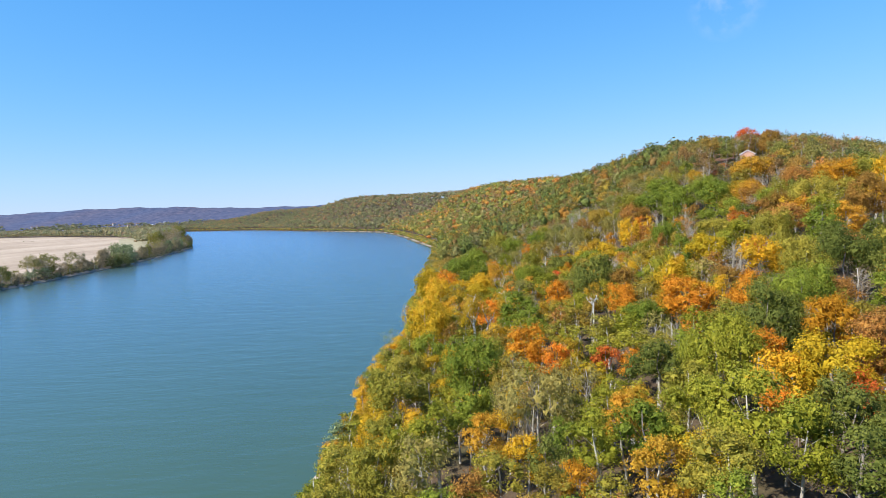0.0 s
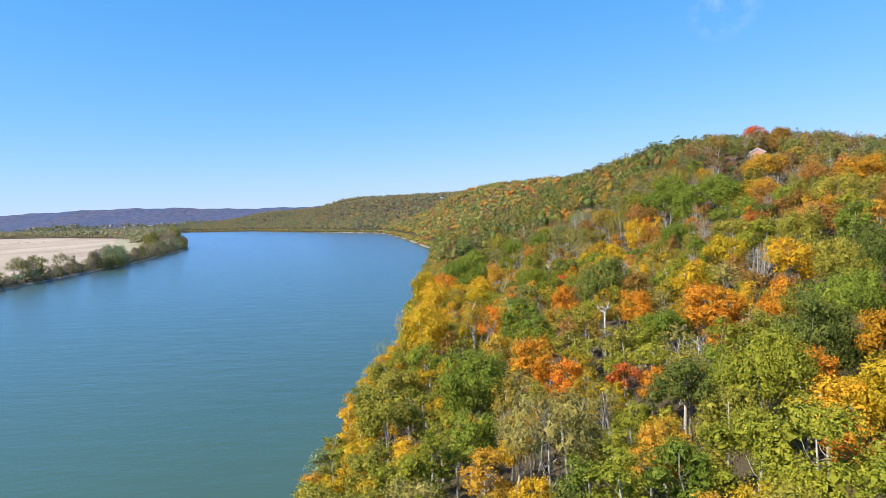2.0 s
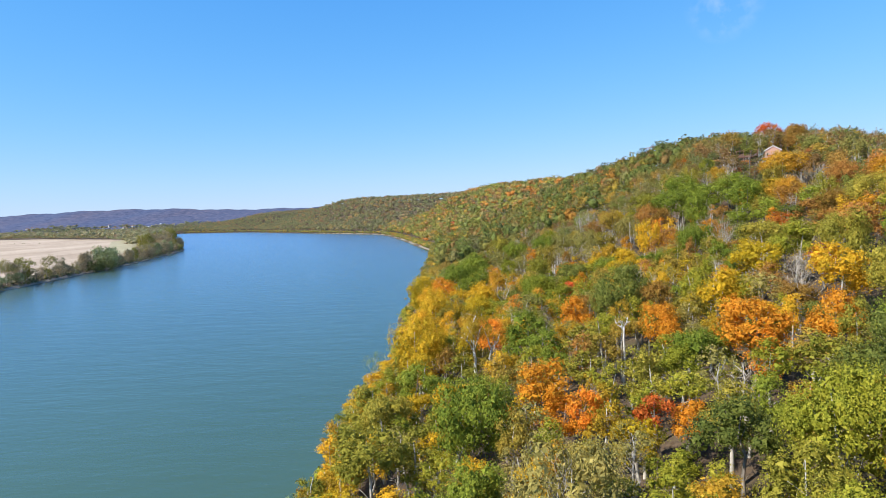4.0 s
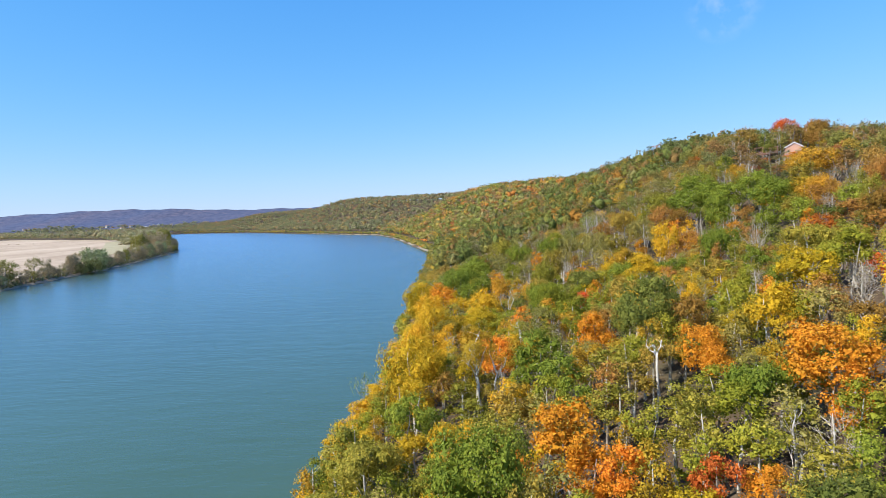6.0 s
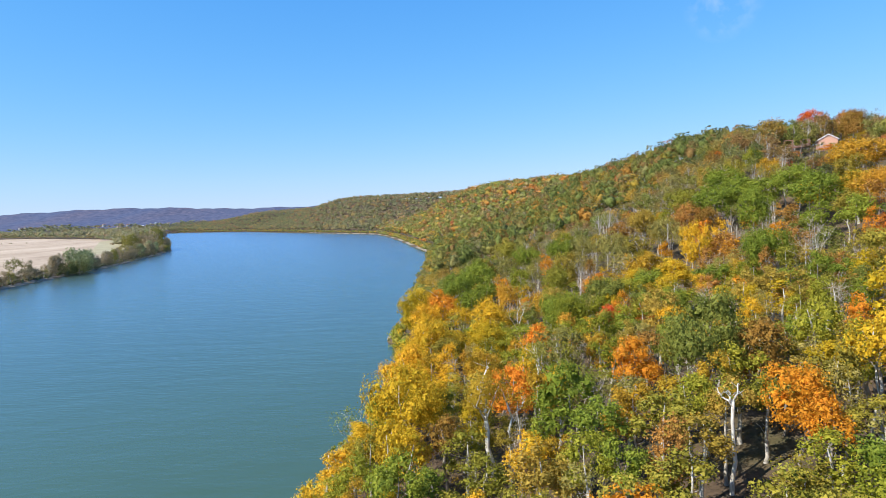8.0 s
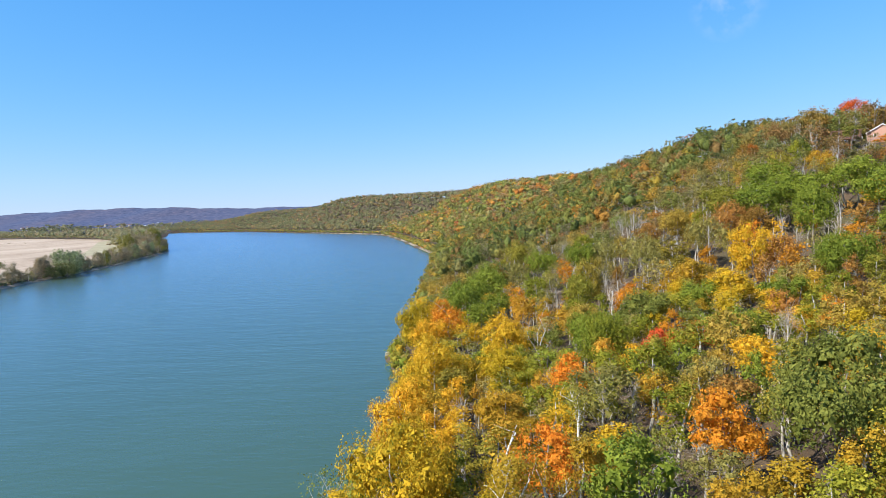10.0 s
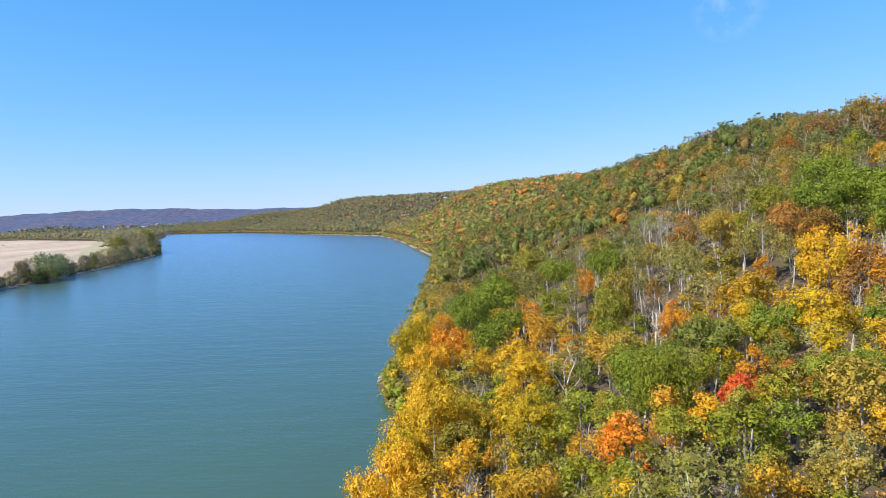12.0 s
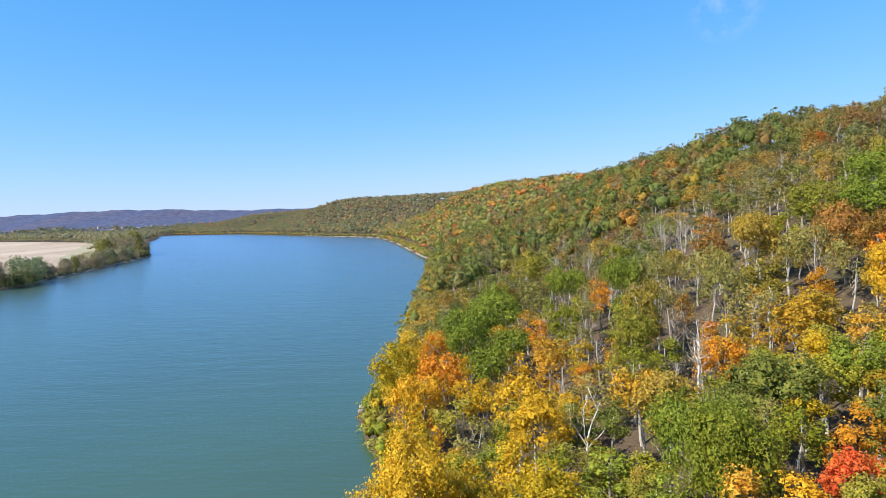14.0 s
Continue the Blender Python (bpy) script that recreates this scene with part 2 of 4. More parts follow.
LITTER, FIELD, GRASS, WATER = litter_material(), field_material(), grass_material(), water_material()
ROCK = plain("pale_limestone", (0.22, 0.18, 0.14), (0.42, 0.35, 0.28), 1.2, 0.9, 0.7, 0.15)
PALE_SILT = plain("pale_dry_silt", (0.20, 0.165, 0.12), (0.33, 0.28, 0.21), 0.4)
BRICK = plain("salmon_brick", (0.50, 0.27, 0.19), (0.62, 0.36, 0.26), 3.0)
TRIM = plain("white_trim_paint", (0.72, 0.71, 0.68), (0.82, 0.81, 0.79), 2.0, 0.6, 0.1)
SHINGLE = plain("grey_shingles", (0.16, 0.15, 0.14), (0.26, 0.24, 0.22), 4.0)
DECKWOOD = plain("weathered_red_deck_wood", (0.20, 0.10, 0.07), (0.32, 0.18, 0.13), 3.0)
GLASS, gn, gl, gb = material("dark_window_glass", 0.05)
gb.inputs["Base Color"].default_value = (0.02, 0.025, 0.03, 1)
FARWALL = plain("far_pale_walls", (0.42, 0.38, 0.34), (0.60, 0.55, 0.50), 0.5)
FARROOF = plain("far_red_brown_roofs", (0.22, 0.12, 0.09), (0.35, 0.20, 0.15), 0.5)
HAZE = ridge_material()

# ---- mesh helpers ----


def link_mesh(name, me, mats, parent=None):
    ob = new(name, me)
    for m in mats if isinstance(mats, (list, tuple)) else [mats]:
        if m.name not in [x.name for x in me.materials if x]:
            me.materials.append(m)
    ob.parent = parent
    return ob


def leaf_mesh(name, verts, corners=3):
    """A mesh of loose faces: three (or four) rows of verts each."""
    v = np.ascontiguousarray(verts, np.float32).reshape(-1, 3)
    me, count = bpy.data.meshes.new(name), len(v) // corners
    me.vertices.add(len(v))
    me.vertices.foreach_set("co", v.ravel())
    me.loops.add(corners * count)
    me.loops.foreach_set("vertex_index", np.arange(corners * count, dtype=np.int32))
    me.polygons.add(count)
    me.polygons.foreach_set("loop_start", np.arange(0, corners * count, corners, dtype=np.int32))
    me.update(calc_edges=True)
    return me


def plain_mesh(name, verts, faces, smooth=False):
    me = bpy.data.meshes.new(name)
    me.from_pydata([tuple(map(float, v)) for v in verts], [], faces)
    me.polygons.foreach_set("use_smooth", np.full(len(me.polygons), smooth))
    me.update()
    return me


def unit(v):
    return v / (np.linalg.norm(v, axis=-1, keepdims=True) + 1e-9)


def sprays(at, out, size, gen, wild=0.6):
    """Small pointed leaf sprays at points, facing more or less outwards."""
    k = len(at)
    n = unit(out + wild * gen.normal(size=(k, 3)))
    u = unit(np.cross(n, gen.normal(size=(k, 3))))
    v = np.cross(n, u)
    a = (size * gen.uniform(0.65, 1.2, k))[:, None]
    b = a * gen.uniform(0.6, 0.95, k)[:, None]
    return np.stack([at + u * a, at - u * a * 0.6 + v * b, at - u * a * 0.6 - v * b], 1).reshape(-1, 3)


def lobed(count, size, gen, radius=4.0, tall=4.7, centre=9.3, lobes=22, low=-0.55, lobe=(0.28, 0.44), wild=0.6, core=180, core_size=0.12, widest=0.42, fluff=1.5):
    """A crown: tufts of leaf sprays on the outer sides of uneven lobes, close leafage behind them and gaps between."""
    d = unit(gen.normal(size=(lobes * 5, 3)))
    d = d[d[:, 2] > low][:lobes]
    shell = gen.uniform(0.48, 0.80, len(d))
    c = d * shell[:, None] * (radius, radius, tall) + gen.normal(size=d.shape) * 0.06 * radius
    r = gen.uniform(*lobe, len(d)) * radius

    def outer(many, deep, far):
        pick = gen.choice(len(d), many * 4, p=r**2 / (r**2).sum())
        s = unit(gen.normal(size=(many * 4, 3)) + 0.5 * unit(c)[pick] + (0, 0, 0.3))
        at = c[pick] + s * (r[pick] * gen.uniform(deep, far, len(pick)))[:, None] * (1, 1, 0.85)
        inside = (np.linalg.norm((at[:, None] - c[None]) / (1, 1, 0.85), axis=2) / r[None]).min(1)
        keep = inside > deep * 0.9
        return at[keep][:many], s[keep][:many]

    tufts = max(12, count // 7)
    at, s = outer(tufts, 0.80, 1.10)
    pick = gen.integers(0, len(at), count)
    spread = gen.normal(size=(count, 3)) * max(fluff * size, 0.05 * radius)
    leaves = sprays(at[pick] + spread, s[pick], size, gen, wild)
    if core:
        inner, ways = outer(core, 0.42, 0.64)
        leaves = np.vstack([leaves, sprays(inner, ways, min(core_size * radius, widest), gen, 0.25)])
    return leaves + (0, 0, centre)


def tube(points, radii, sides):
    """A tapered limb along points, as vertices and faces."""
    p = np.asarray(points, float)
    ahead = unit(np.gradient(p, axis=0))
    side = unit(np.cross(ahead, (0.31, 0.83, 0.47)))
    up = np.cross(ahead, side)
    a = np.linspace(0, 2 * np.pi, sides, endpoint=False)
    v = (p[:, None] + (side[:, None] * np.cos(a)[None, :, None] + up[:, None] * np.sin(a)[None, :, None]) * np.asarray(radii)[:, None, None]).reshape(-1, 3)
    f = [(i * sides + j, i * sides + (j + 1) % sides, (i + 1) * sides + (j + 1) % sides, (i + 1) * sides + j) for i in range(len(p) - 1) for j in range(sides)]
    f.append(tuple((len(p) - 1) * sides + j for j in range(sides)))
    return v, f


def joined(pieces):
    verts, faces, base = [], [], 0
    for v, f in pieces:
        verts.append(v)
        faces += [tuple(i + base for i in q) for q in f]
        base += len(v)
    return np.vstack(verts), faces


def limb(start, way, length, thick, gen, bend=0.25, steps=4, lift=0.2):
    """Points and radii of a bent limb."""
    pts, d, p = [np.array(start, float)], np.array(way, float), np.array(start, float)
    for _ in range(steps):
        d = unit(d + gen.normal(size=3) * bend + (0, 0, lift))
        p = p + d * length / steps
        pts.append(p)
    return np.array(pts), np.linspace(thick, thick * 0.35, steps + 1)


def trunk_pieces(gen, tall=11.5, thick=0.24, limbs=8, sides=7, first=0.38, lean=0.05, reach=3.0):
    top = np.array([gen.normal() * lean * tall, gen.normal() * lean * tall, tall])
    k = np.linspace(0, 1, 7)[:, None]
    pts = np.array([0, 0, -0.9]) * (1 - k) + top * k + gen.normal(size=(7, 3)) * (0.16, 0.16, 0) * (k > 0)
    rad = thick * np.array([1.5, 1.0, 0.86, 0.72, 0.56, 0.38, 0.15])
    pieces = [tube(pts, rad, sides)]
    for j in range(limbs):
        h = first + (0.92 - first) * (j + gen.uniform(0, 0.8)) / limbs
        at = np.array([np.interp(h, k[:, 0], pts[:, n]) for n in range(3)])
        a = j * 2.4 + gen.uniform(0, 1)
        pieces.append(tube(*limb(at, (math.cos(a), math.sin(a), gen.uniform(0.3, 0.9)), reach * gen.uniform(0.7, 1.15) * (1.15 - 0.5 * h), thick * 0.42 * (1.15 - h), gen, steps=3), 3))
    return pieces


def bare_pieces(gen, tall=13.0, branches=24, fork=4, thick=0.2, wide=1.0):
    """The limbs and twigs of a leafless crown."""
    pieces, tips = [], []
    for j in range(branches):
        h = gen.uniform(0.3, 0.98)
        a = j * 2.4 + gen.uniform(0, 1.2)
        d = unit(np.array([math.cos(a), math.sin(a), gen.uniform(0.5, 1.7)]))
        pts, rad = limb((0, 0, tall * 0.82 * h), d, wide * (1.25 - h) * 4.6 * gen.uniform(0.6, 1.1), thick * 0.38 * (1.2 - h), gen, 0.22, 3, 0.22)
        pieces.append(tube(pts, rad, 3))
        for _ in range(fork):
            i = gen.integers(1, 4)
            q, rq = limb(pts[i], unit(d + gen.normal(size=3) * 0.7), gen.uniform(0.9, 2.2), max(0.022, rad[i] * 0.5), gen, 0.3, 2, 0.25)
            pieces.append(tube(q, rq, 3))
            tips += [q[-1], q[1]]
    return pieces, np.array(tips)


# ---- the lie of the land ----
# The right bank runs along a wooded bluff, then swings left at the bend; the left bank is a flat farmed tongue.
BLUFF_BANK = np.array([(-22, -900), (-22, 60), (-22, 113), (-22.5, 150), (-21, 172), (-16.5, 190), (-14.5, 212), (-16.5, 232), (-22, 248), (-26.5, 264), (-24, 286), (-27, 400), (-30, 500), (-38, 668),
                       (-60, 770), (-97, 948), (-140, 1135), (-180, 1262), (-270, 1382), (-387, 1537), (-700, 1956), (-1010, 2170)], float)
FARM_BANK = np.array([(-1030, 2120), (-860, 1780), (-700, 1420), (-560, 1150), (-455, 975), (-422, 922), (-408, 890), (-386, 815), (-365, 730), (-342, 642),
                      (-321, 520), (-306, 430), (-302, 386), (-298, 280), (-300, -900)], float)


def to_line(x, y, line):
    """The distance of points to a bank's line."""
    best = np.full(np.shape(x), 1e9)
    for (ax, ay), (bx, by) in zip(line[:-1], line[1:]):
        ux, uy = bx - ax, by - ay
        k = np.clip(((x - ax) * ux + (y - ay) * uy) / (ux * ux + uy * uy), 0, 1)
        best = np.minimum(best, np.hypot(x - ax - k * ux, y - ay - k * uy))
    return best


def in_water(x, y):
    """Whether points lie between the banks."""
    ring = np.vstack([BLUFF_BANK, FARM_BANK])
    odd = np.zeros(np.shape(x), bool)
    for (ax, ay), (bx, by) in zip(ring, np.roll(ring, -1, 0)):
        if ay != by:
            odd ^= ((ay > y) != (by > y)) & (x < (bx - ax) * (y - ay) / (by - ay) + ax)
    return odd


def waves(x, y):
    """Slow swells of the ground, between about -1 and 1."""
    return (np.sin(x * 0.031 + 1.3 * np.sin(y * 0.017)) + np.sin(y * 0.043 + 0.7 + np.sin(x * 0.021)) + 0.6 * np.sin(x * 0.11 + y * 0.083)) / 2.6


def ground(x, y):
    """The height of the land at points."""
    x, y = np.asarray(x, float), np.asarray(y, float)
    bluff, farm, wet = to_line(x, y, BLUFF_BANK), to_line(x, y, FARM_BANK), in_water(x, y)
    rise = np.interp(bluff, [0, 5, 25, 45, 60, 75, 100, 120, 150, 175, 200, 270, 500, 1500], [0.1, 2.3, 5.5, 11.5, 15.5, 20, 30.5, 40, 55, 61, 64, 66, 62, 60])
    tall = np.interp(y, [0, 120, 230, 450, 610, 690, 890, 1035, 1167, 1230, 1300, 1490, 1616, 1775, 1840, 1915, 2100, 2700], [0.86, 0.86, 1.0, 1.15, 1.06, 1.02, 1.08, 1.11, 1.17, 1.14, 1.07, 1.10, 1.09, 1.18, 1.12, 0.86, 0.82, 0.7])
    cap = np.interp(y, [0, 190, 230, 290, 345, 450, 700, 900], [40, 43, 47, 57, 65, 70, 82, 200])
    lift = rise * tall * (1 - 0.11 * np.clip((x - 150) / 50, 0, 1) * np.clip((460 - y) / 60, 0, 1))
    cap = cap - 7 * np.clip((x - 150) / 50, 0, 1) * np.clip((460 - y) / 60, 0, 1)
    lift = np.where(lift > cap - 6, cap - 6 + 6 * np.tanh(np.maximum(lift - cap + 6, 0) / 9), lift)
    lift = 3.5 + (lift - 3.5) * np.clip((x + 1150) / 450, 0, 1)
    hill = np.minimum(lift, bluff * 0.46 + 0.1) + waves(x, y) * np.clip(bluff * 0.03, 0, 3.0)
    plain = np.interp(farm, [0, 6, 14, 3000], [0.1, 2.4, 3.4, 4.2]) + 0.25 * waves(x, y) * np.clip(farm / 30, 0, 1)
    land = np.where(bluff < farm, hill, plain)
    return np.where(wet, np.maximum(-4.0, -0.25 * np.minimum(bluff, farm) - 0.05), land)


def grown(edges, steps):
    """Grid lines: from each edge to the next in steps of that size."""
    out = [edges[0]]
    for a, b, s in zip(edges[:-1], edges[1:], steps):
        out += list(np.linspace(a, b, max(1, round((b - a) / s)) + 1)[1:])
    return np.array(out)


# ---- ground, field, water, far ridge ----
gx = grown([-4500, -2000, -1100, -460, -290, -60, 60, 240, 700, 3000], [250, 60, 20, 6, 24, 4, 5, 20, 250])
gy = grown([-1500, -100, 30, 420, 1000, 2300, 4300], [70, 13, 5, 12, 20, 100])
mx, my = np.meshgrid(gx, gy)
mz = ground(mx, my)
nx = len(gx)
ground_faces = [(j * nx + i, j * nx + i + 1, (j + 1) * nx + i + 1, (j + 1) * nx + i) for j in range(len(gy) - 1) for i in range(nx - 1)]
ground_ob = link_mesh("ground", plain_mesh("ground", np.stack([mx, my, mz], -1).reshape(-1, 3), ground_faces, True), LITTER)
tagged(ground_ob, "steep wooded bluff and flat valley floor covered with brown leaf litter", "ground", kind="structure")

water = link_mesh("water", plain_mesh("water", [(-1300, -900, 0), (60, -900, 0), (60, 2300, 0), (-1300, 2300, 0)], [(0, 1, 2, 3)]), WATER)
tagged(water, "wide calm river, green near by and blue far off, with small ripples", "river", kind="structure")


def draped(name, outline, lift, mat, cell=40):
    """A sheet laid on the land inside an outline."""
    bm = bmesh.new()
    bm.faces.new([bm.verts.new((x, y, 0)) for x, y in outline])
    for axis in (0, 1):
        values = [p[axis] for p in outline]
        for c in np.arange(min(values) + cell, max(values), cell):
            normal = (1, 0, 0) if axis == 0 else (0, 1, 0)
            bmesh.ops.bisect_plane(bm, geom=bm.verts[:] + bm.edges[:] + bm.faces[:], plane_co=(c, c, 0), plane_no=normal)
    for v in bm.verts:
        v.co.z = float(ground(v.co.x, v.co.y)) + lift
    me = bpy.data.meshes.new(name)
    bm.to_mesh(me)
    bm.free()
    return link_mesh(name, me, mat)


field = draped("field", [(-325, -200), (-325, 380), (-333, 470), (-350, 560), (-372, 650), (-395, 735), (-425, 790), (-455, 850), (-505, 960), (-620, 1180),
                         (-860, 1500), (-1290, 1850), (-1750, 2080), (-1950, 1400), (-1900, -200)], 0.35, FIELD)
tagged(field, "wide harvested field of pale tan stubble", "field", kind="structure")
meadow = draped("meadow", [(-425, 790), (-455, 850), (-505, 960), (-620, 1180), (-800, 1420), (-760, 1300), (-560, 960), (-470, 800)], 0.6, GRASS)
tagged(meadow, "strip of faded green grass beside the field", "grass", kind="structure")

rx = np.linspace(-4100, 500, 140)
crest = np.interp(rx, [-4100, -2650, -2250, -2000, -1700, -1400, -1100, -900, 500], [92, 119, 128, 127, 119, 102, 98, 98, 110]) + 2.5 * np.sin(rx * 0.021) + 1.6 * np.sin(rx * 0.057 + 1)
ridge_rows = []
for k in np.linspace(0, 1, 12):
    shape = k**1.25
    ridge_rows.append(np.stack([rx, 2550 + 1050 * k + 0 * rx, 3 + (crest - 3) * shape + 3 * np.sin(rx * 0.013 + 7 * k) * math.sin(math.pi * k)], -1))
ridge_rows.append(np.stack([rx, 3900 + 0 * rx, crest * 0.3], -1))
nr = len(rx)
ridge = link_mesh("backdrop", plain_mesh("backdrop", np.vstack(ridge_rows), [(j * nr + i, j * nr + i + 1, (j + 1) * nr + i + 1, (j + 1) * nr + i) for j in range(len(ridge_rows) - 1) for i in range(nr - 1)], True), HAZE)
tagged(ridge, "long low wooded ridge, distance haze painted in as violet blue", "hills", kind="structure")

# ---- trees ----
KINDS = {
    "green": ("ash_tree", "broad green leafy tree on the bluff", "green"),
    "dark": ("oak_tree", "dense dark green oak on the bluff", "dark"),
    "lime": ("elm_tree", "full yellow-green tree on the bluff", "lime"),
    "olive": ("hickory_tree", "olive and bronze turning hickory on the bluff", "olive"),
    "gold": ("tulip_tree", "bright golden yellow tree in autumn leaf", "gold"),
    "amber": ("beech_tree", "amber orange-yellow tree in autumn leaf", "amber"),
    "orange": ("maple_tree", "glowing orange maple in autumn leaf", "orange"),
    "red": ("red_maple_tree", "scarlet red maple in autumn leaf", "red"),
    "rust": ("chestnut_oak_tree", "rust brown oak in autumn leaf", "rust"),
    "pale": ("locust_tree", "thin pale olive tree with grey twigs showing", "pale"),
    "bare": ("bare_tree", "grey leafless tree with fine bare twigs", "brown"),
    "bronze": ("walnut_tree", "bronze and yellow-brown turning tree on the bluff", "bronze"),
    "willow": ("willow_tree", "grey-green willow leaning over the water", "willow"),
    "brown": ("cottonwood_tree", "brownish riverside cottonwood on the far bank", "brown"),
}
masters, final = {}, []


def crown_mesh(kind, variant, fine, size_class, bushy):
    """Twigs (or none) and leaves of a crown. The size class is the crown's radius for which the leaves come out at their true size."""
    gen = np.random.default_rng(1000 * list(KINDS).index(kind) + 100 * variant + 10 * int(size_class) + 2 * bushy + fine)
    share = (size_class / 4.0) ** 1.7
    count, size, core = ((620, 0.35, 210), (1700, 0.22, 400), (3200, 0.15, 580), (5000, 0.12, 680))[fine]
    count, core, rad = int(count * share), int(core * share), size_class
    if kind == "bare":
        pieces, tips = bare_pieces(gen, branches=14 + 6 * fine, fork=3 + fine // 2, thick=0.26 - 0.03 * fine, wide=size_class / 4.0)
        return joined(pieces), sprays(np.repeat(tips, 2, 0) + gen.normal(size=(2 * len(tips), 3)) * 0.25, gen.normal(size=(2 * len(tips), 3)), 0.12, gen)
    if kind == "pale":
        pieces, tips = bare_pieces(gen, branches=10 + 2 * fine, fork=3, wide=size_class / 4.0)
        leaves = lobed(int(count * 0.62), size * 0.9, gen, rad, 4.2, 9.6, 24, -0.55, (0.24, 0.40), 0.9, core // 2, 0.1)
        return joined(pieces), leaves
    if bushy:
        return None, lobed(int(count * 1.25), size, gen, rad, 6.2, 7.2, 30, -0.9, (0.24, 0.42), core=int(1.4 * core))
    lobes = int((17 + 4 * variant) * share**0.5)
    big = np.array((0.29, 0.47)) * share**-0.12
    if variant == 3:
        return None, lobed(count, size, gen, 0.85 * rad, 5.2, 8.8, lobes + 2, -0.8, tuple(big), core=core)
    return None, lobed(count, size, gen, rad, 3.9 + 0.4 * variant, 9.6 - 0.2 * variant, lobes, -0.6, tuple(big), core=core)


def tree(kind, x, y, radius, height, gen, fine=2, label="", bushy=False):
    """A tree of a kind at a place: the first of each sort is built, the others are copies of it."""
    name, words, leaf = KINDS[kind]
    size_class = 2.7 if radius < 3.2 else 3.8 if radius < 4.6 else 6.0
    key = (kind, int(gen.integers(0, 4)), fine, size_class, bushy)
    m = Matrix.LocRotScale((x, y, float(ground(x, y)) - 0.1), Euler((gen.normal() * 0.03, gen.normal() * 0.03, gen.uniform(0, 6.28))), (radius / size_class, radius / size_class, height / 14.0))
    if key in masters:
        ob = copy_thing(masters[key], m)
    else:
        bark = PALE_BARK if kind in ("bare", "pale", "gold", "lime", "olive", "amber", "bronze") else BARK
        ob = masters[key] = new(name)
        sub = np.random.default_rng(900 + 10 * list(KINDS).index(kind) + key[1])
        trunk = trunk_pieces(sub, limbs=4 + fine, sides=4 + fine, thick=0.2 if kind in ("bare", "pale") else 0.24, reach=0.75 * size_class)
        link_mesh("trunk", plain_mesh("trunk", *joined(trunk), True), bark, ob)
        twigs, leaves = crown_mesh(kind, key[1], fine, size_class, bushy)
        link_mesh("crown", leaf_mesh("crown", leaves), (LEAF if fine else MUTED_LEAF)[leaf], ob)
        if twigs:
            link_mesh("branchwork", plain_mesh("branchwork", *twigs), TWIG, ob)
        tagged(ob, words, "tree", "trees on the bluff")
        final.append((ob, m))
    if label:
        tagged(ob, label)
    return ob


# Trees that stand out, by kind: place and crown radius in metres.
KEYED = {}
KEYED["gold"] = [(39, 73, 4.2), (34, 74, 3.1), (8, 109, 2.3), (56, 126, 4.5), (42, 133, 3.7), (6, 134, 2.6), (54, 146, 4.4), (-9, 153, 5.5), (9, 167, 3.0), (33, 168, 2.9), (-12, 182, 4.9), (-17, 191, 3.6), (4, 192, 4.3), (-11, 194, 3.2), (-9, 199, 5.9), (30, 199, 2.0), (2, 203, 3.0), (45, 204, 4.4), (-13, 211, 4.1), (38, 211, 3.3), (6, 214, 4.0), (-11, 220, 3.4), (4, 224, 3.9), (59, 226, 5.0), (-15, 233, 4.8), (-4, 236, 2.6), (-18, 250, 5.5), (61, 282, 3.7)]
KEYED["amber"] = [(17, 60, 2.8), (3, 78, 2.9), (16, 101, 2.5), (37, 120, 2.5), (78, 136, 4.1), (19, 139, 1.9), (2, 165, 2.8), (20, 165, 2.4), (2, 173, 3.5), (-8, 179, 3.0), (19, 186, 2.8), (0, 188, 1.8), (94, 214, 4.9), (19, 215, 3.8), (94, 221, 4.3), (43, 226, 3.6), (36, 229, 2.9), (47, 229, 3.6), (16, 239, 3.1), (106, 242, 7.5), (11, 245, 3.5), (-15, 261, 2.8)]
KEYED["orange"] = [(47, 87, 3.2), (25, 99, 1.3), (15, 105, 2.4), (12, 107, 2.8), (37, 108, 2.6), (11, 111, 4.1), (47, 111, 3.4), (38, 112, 4.3), (31, 123, 2.1), (31, 128, 3.2), (49, 147, 2.7), (22, 150, 3.5), (5, 154, 3.6), (100, 173, 7.5), (13, 180, 2.9), (30, 191, 2.6), (79, 193, 2.2), (62, 216, 3.0), (30, 220, 3.2), (35, 236, 1.9), (65, 242, 2.7), (-8, 243, 4.4), (-11, 263, 2.6), (11, 263, 2.6), (-10, 269, 2.7), (26, 274, 2.6)]
KEYED["pale"] = [(-3, 71, 4.1), (9, 82, 5.4), (-8, 106, 2.7), (31, 106, 3.0), (10, 124, 2.6), (48, 131, 3.5), (14, 164, 4.1), (-3, 217, 2.8), (42, 236, 3.8), (42, 247, 4.8), (58, 248, 5.3), (33, 255, 3.3), (44, 258, 5.4), (37, 272, 4.9)]
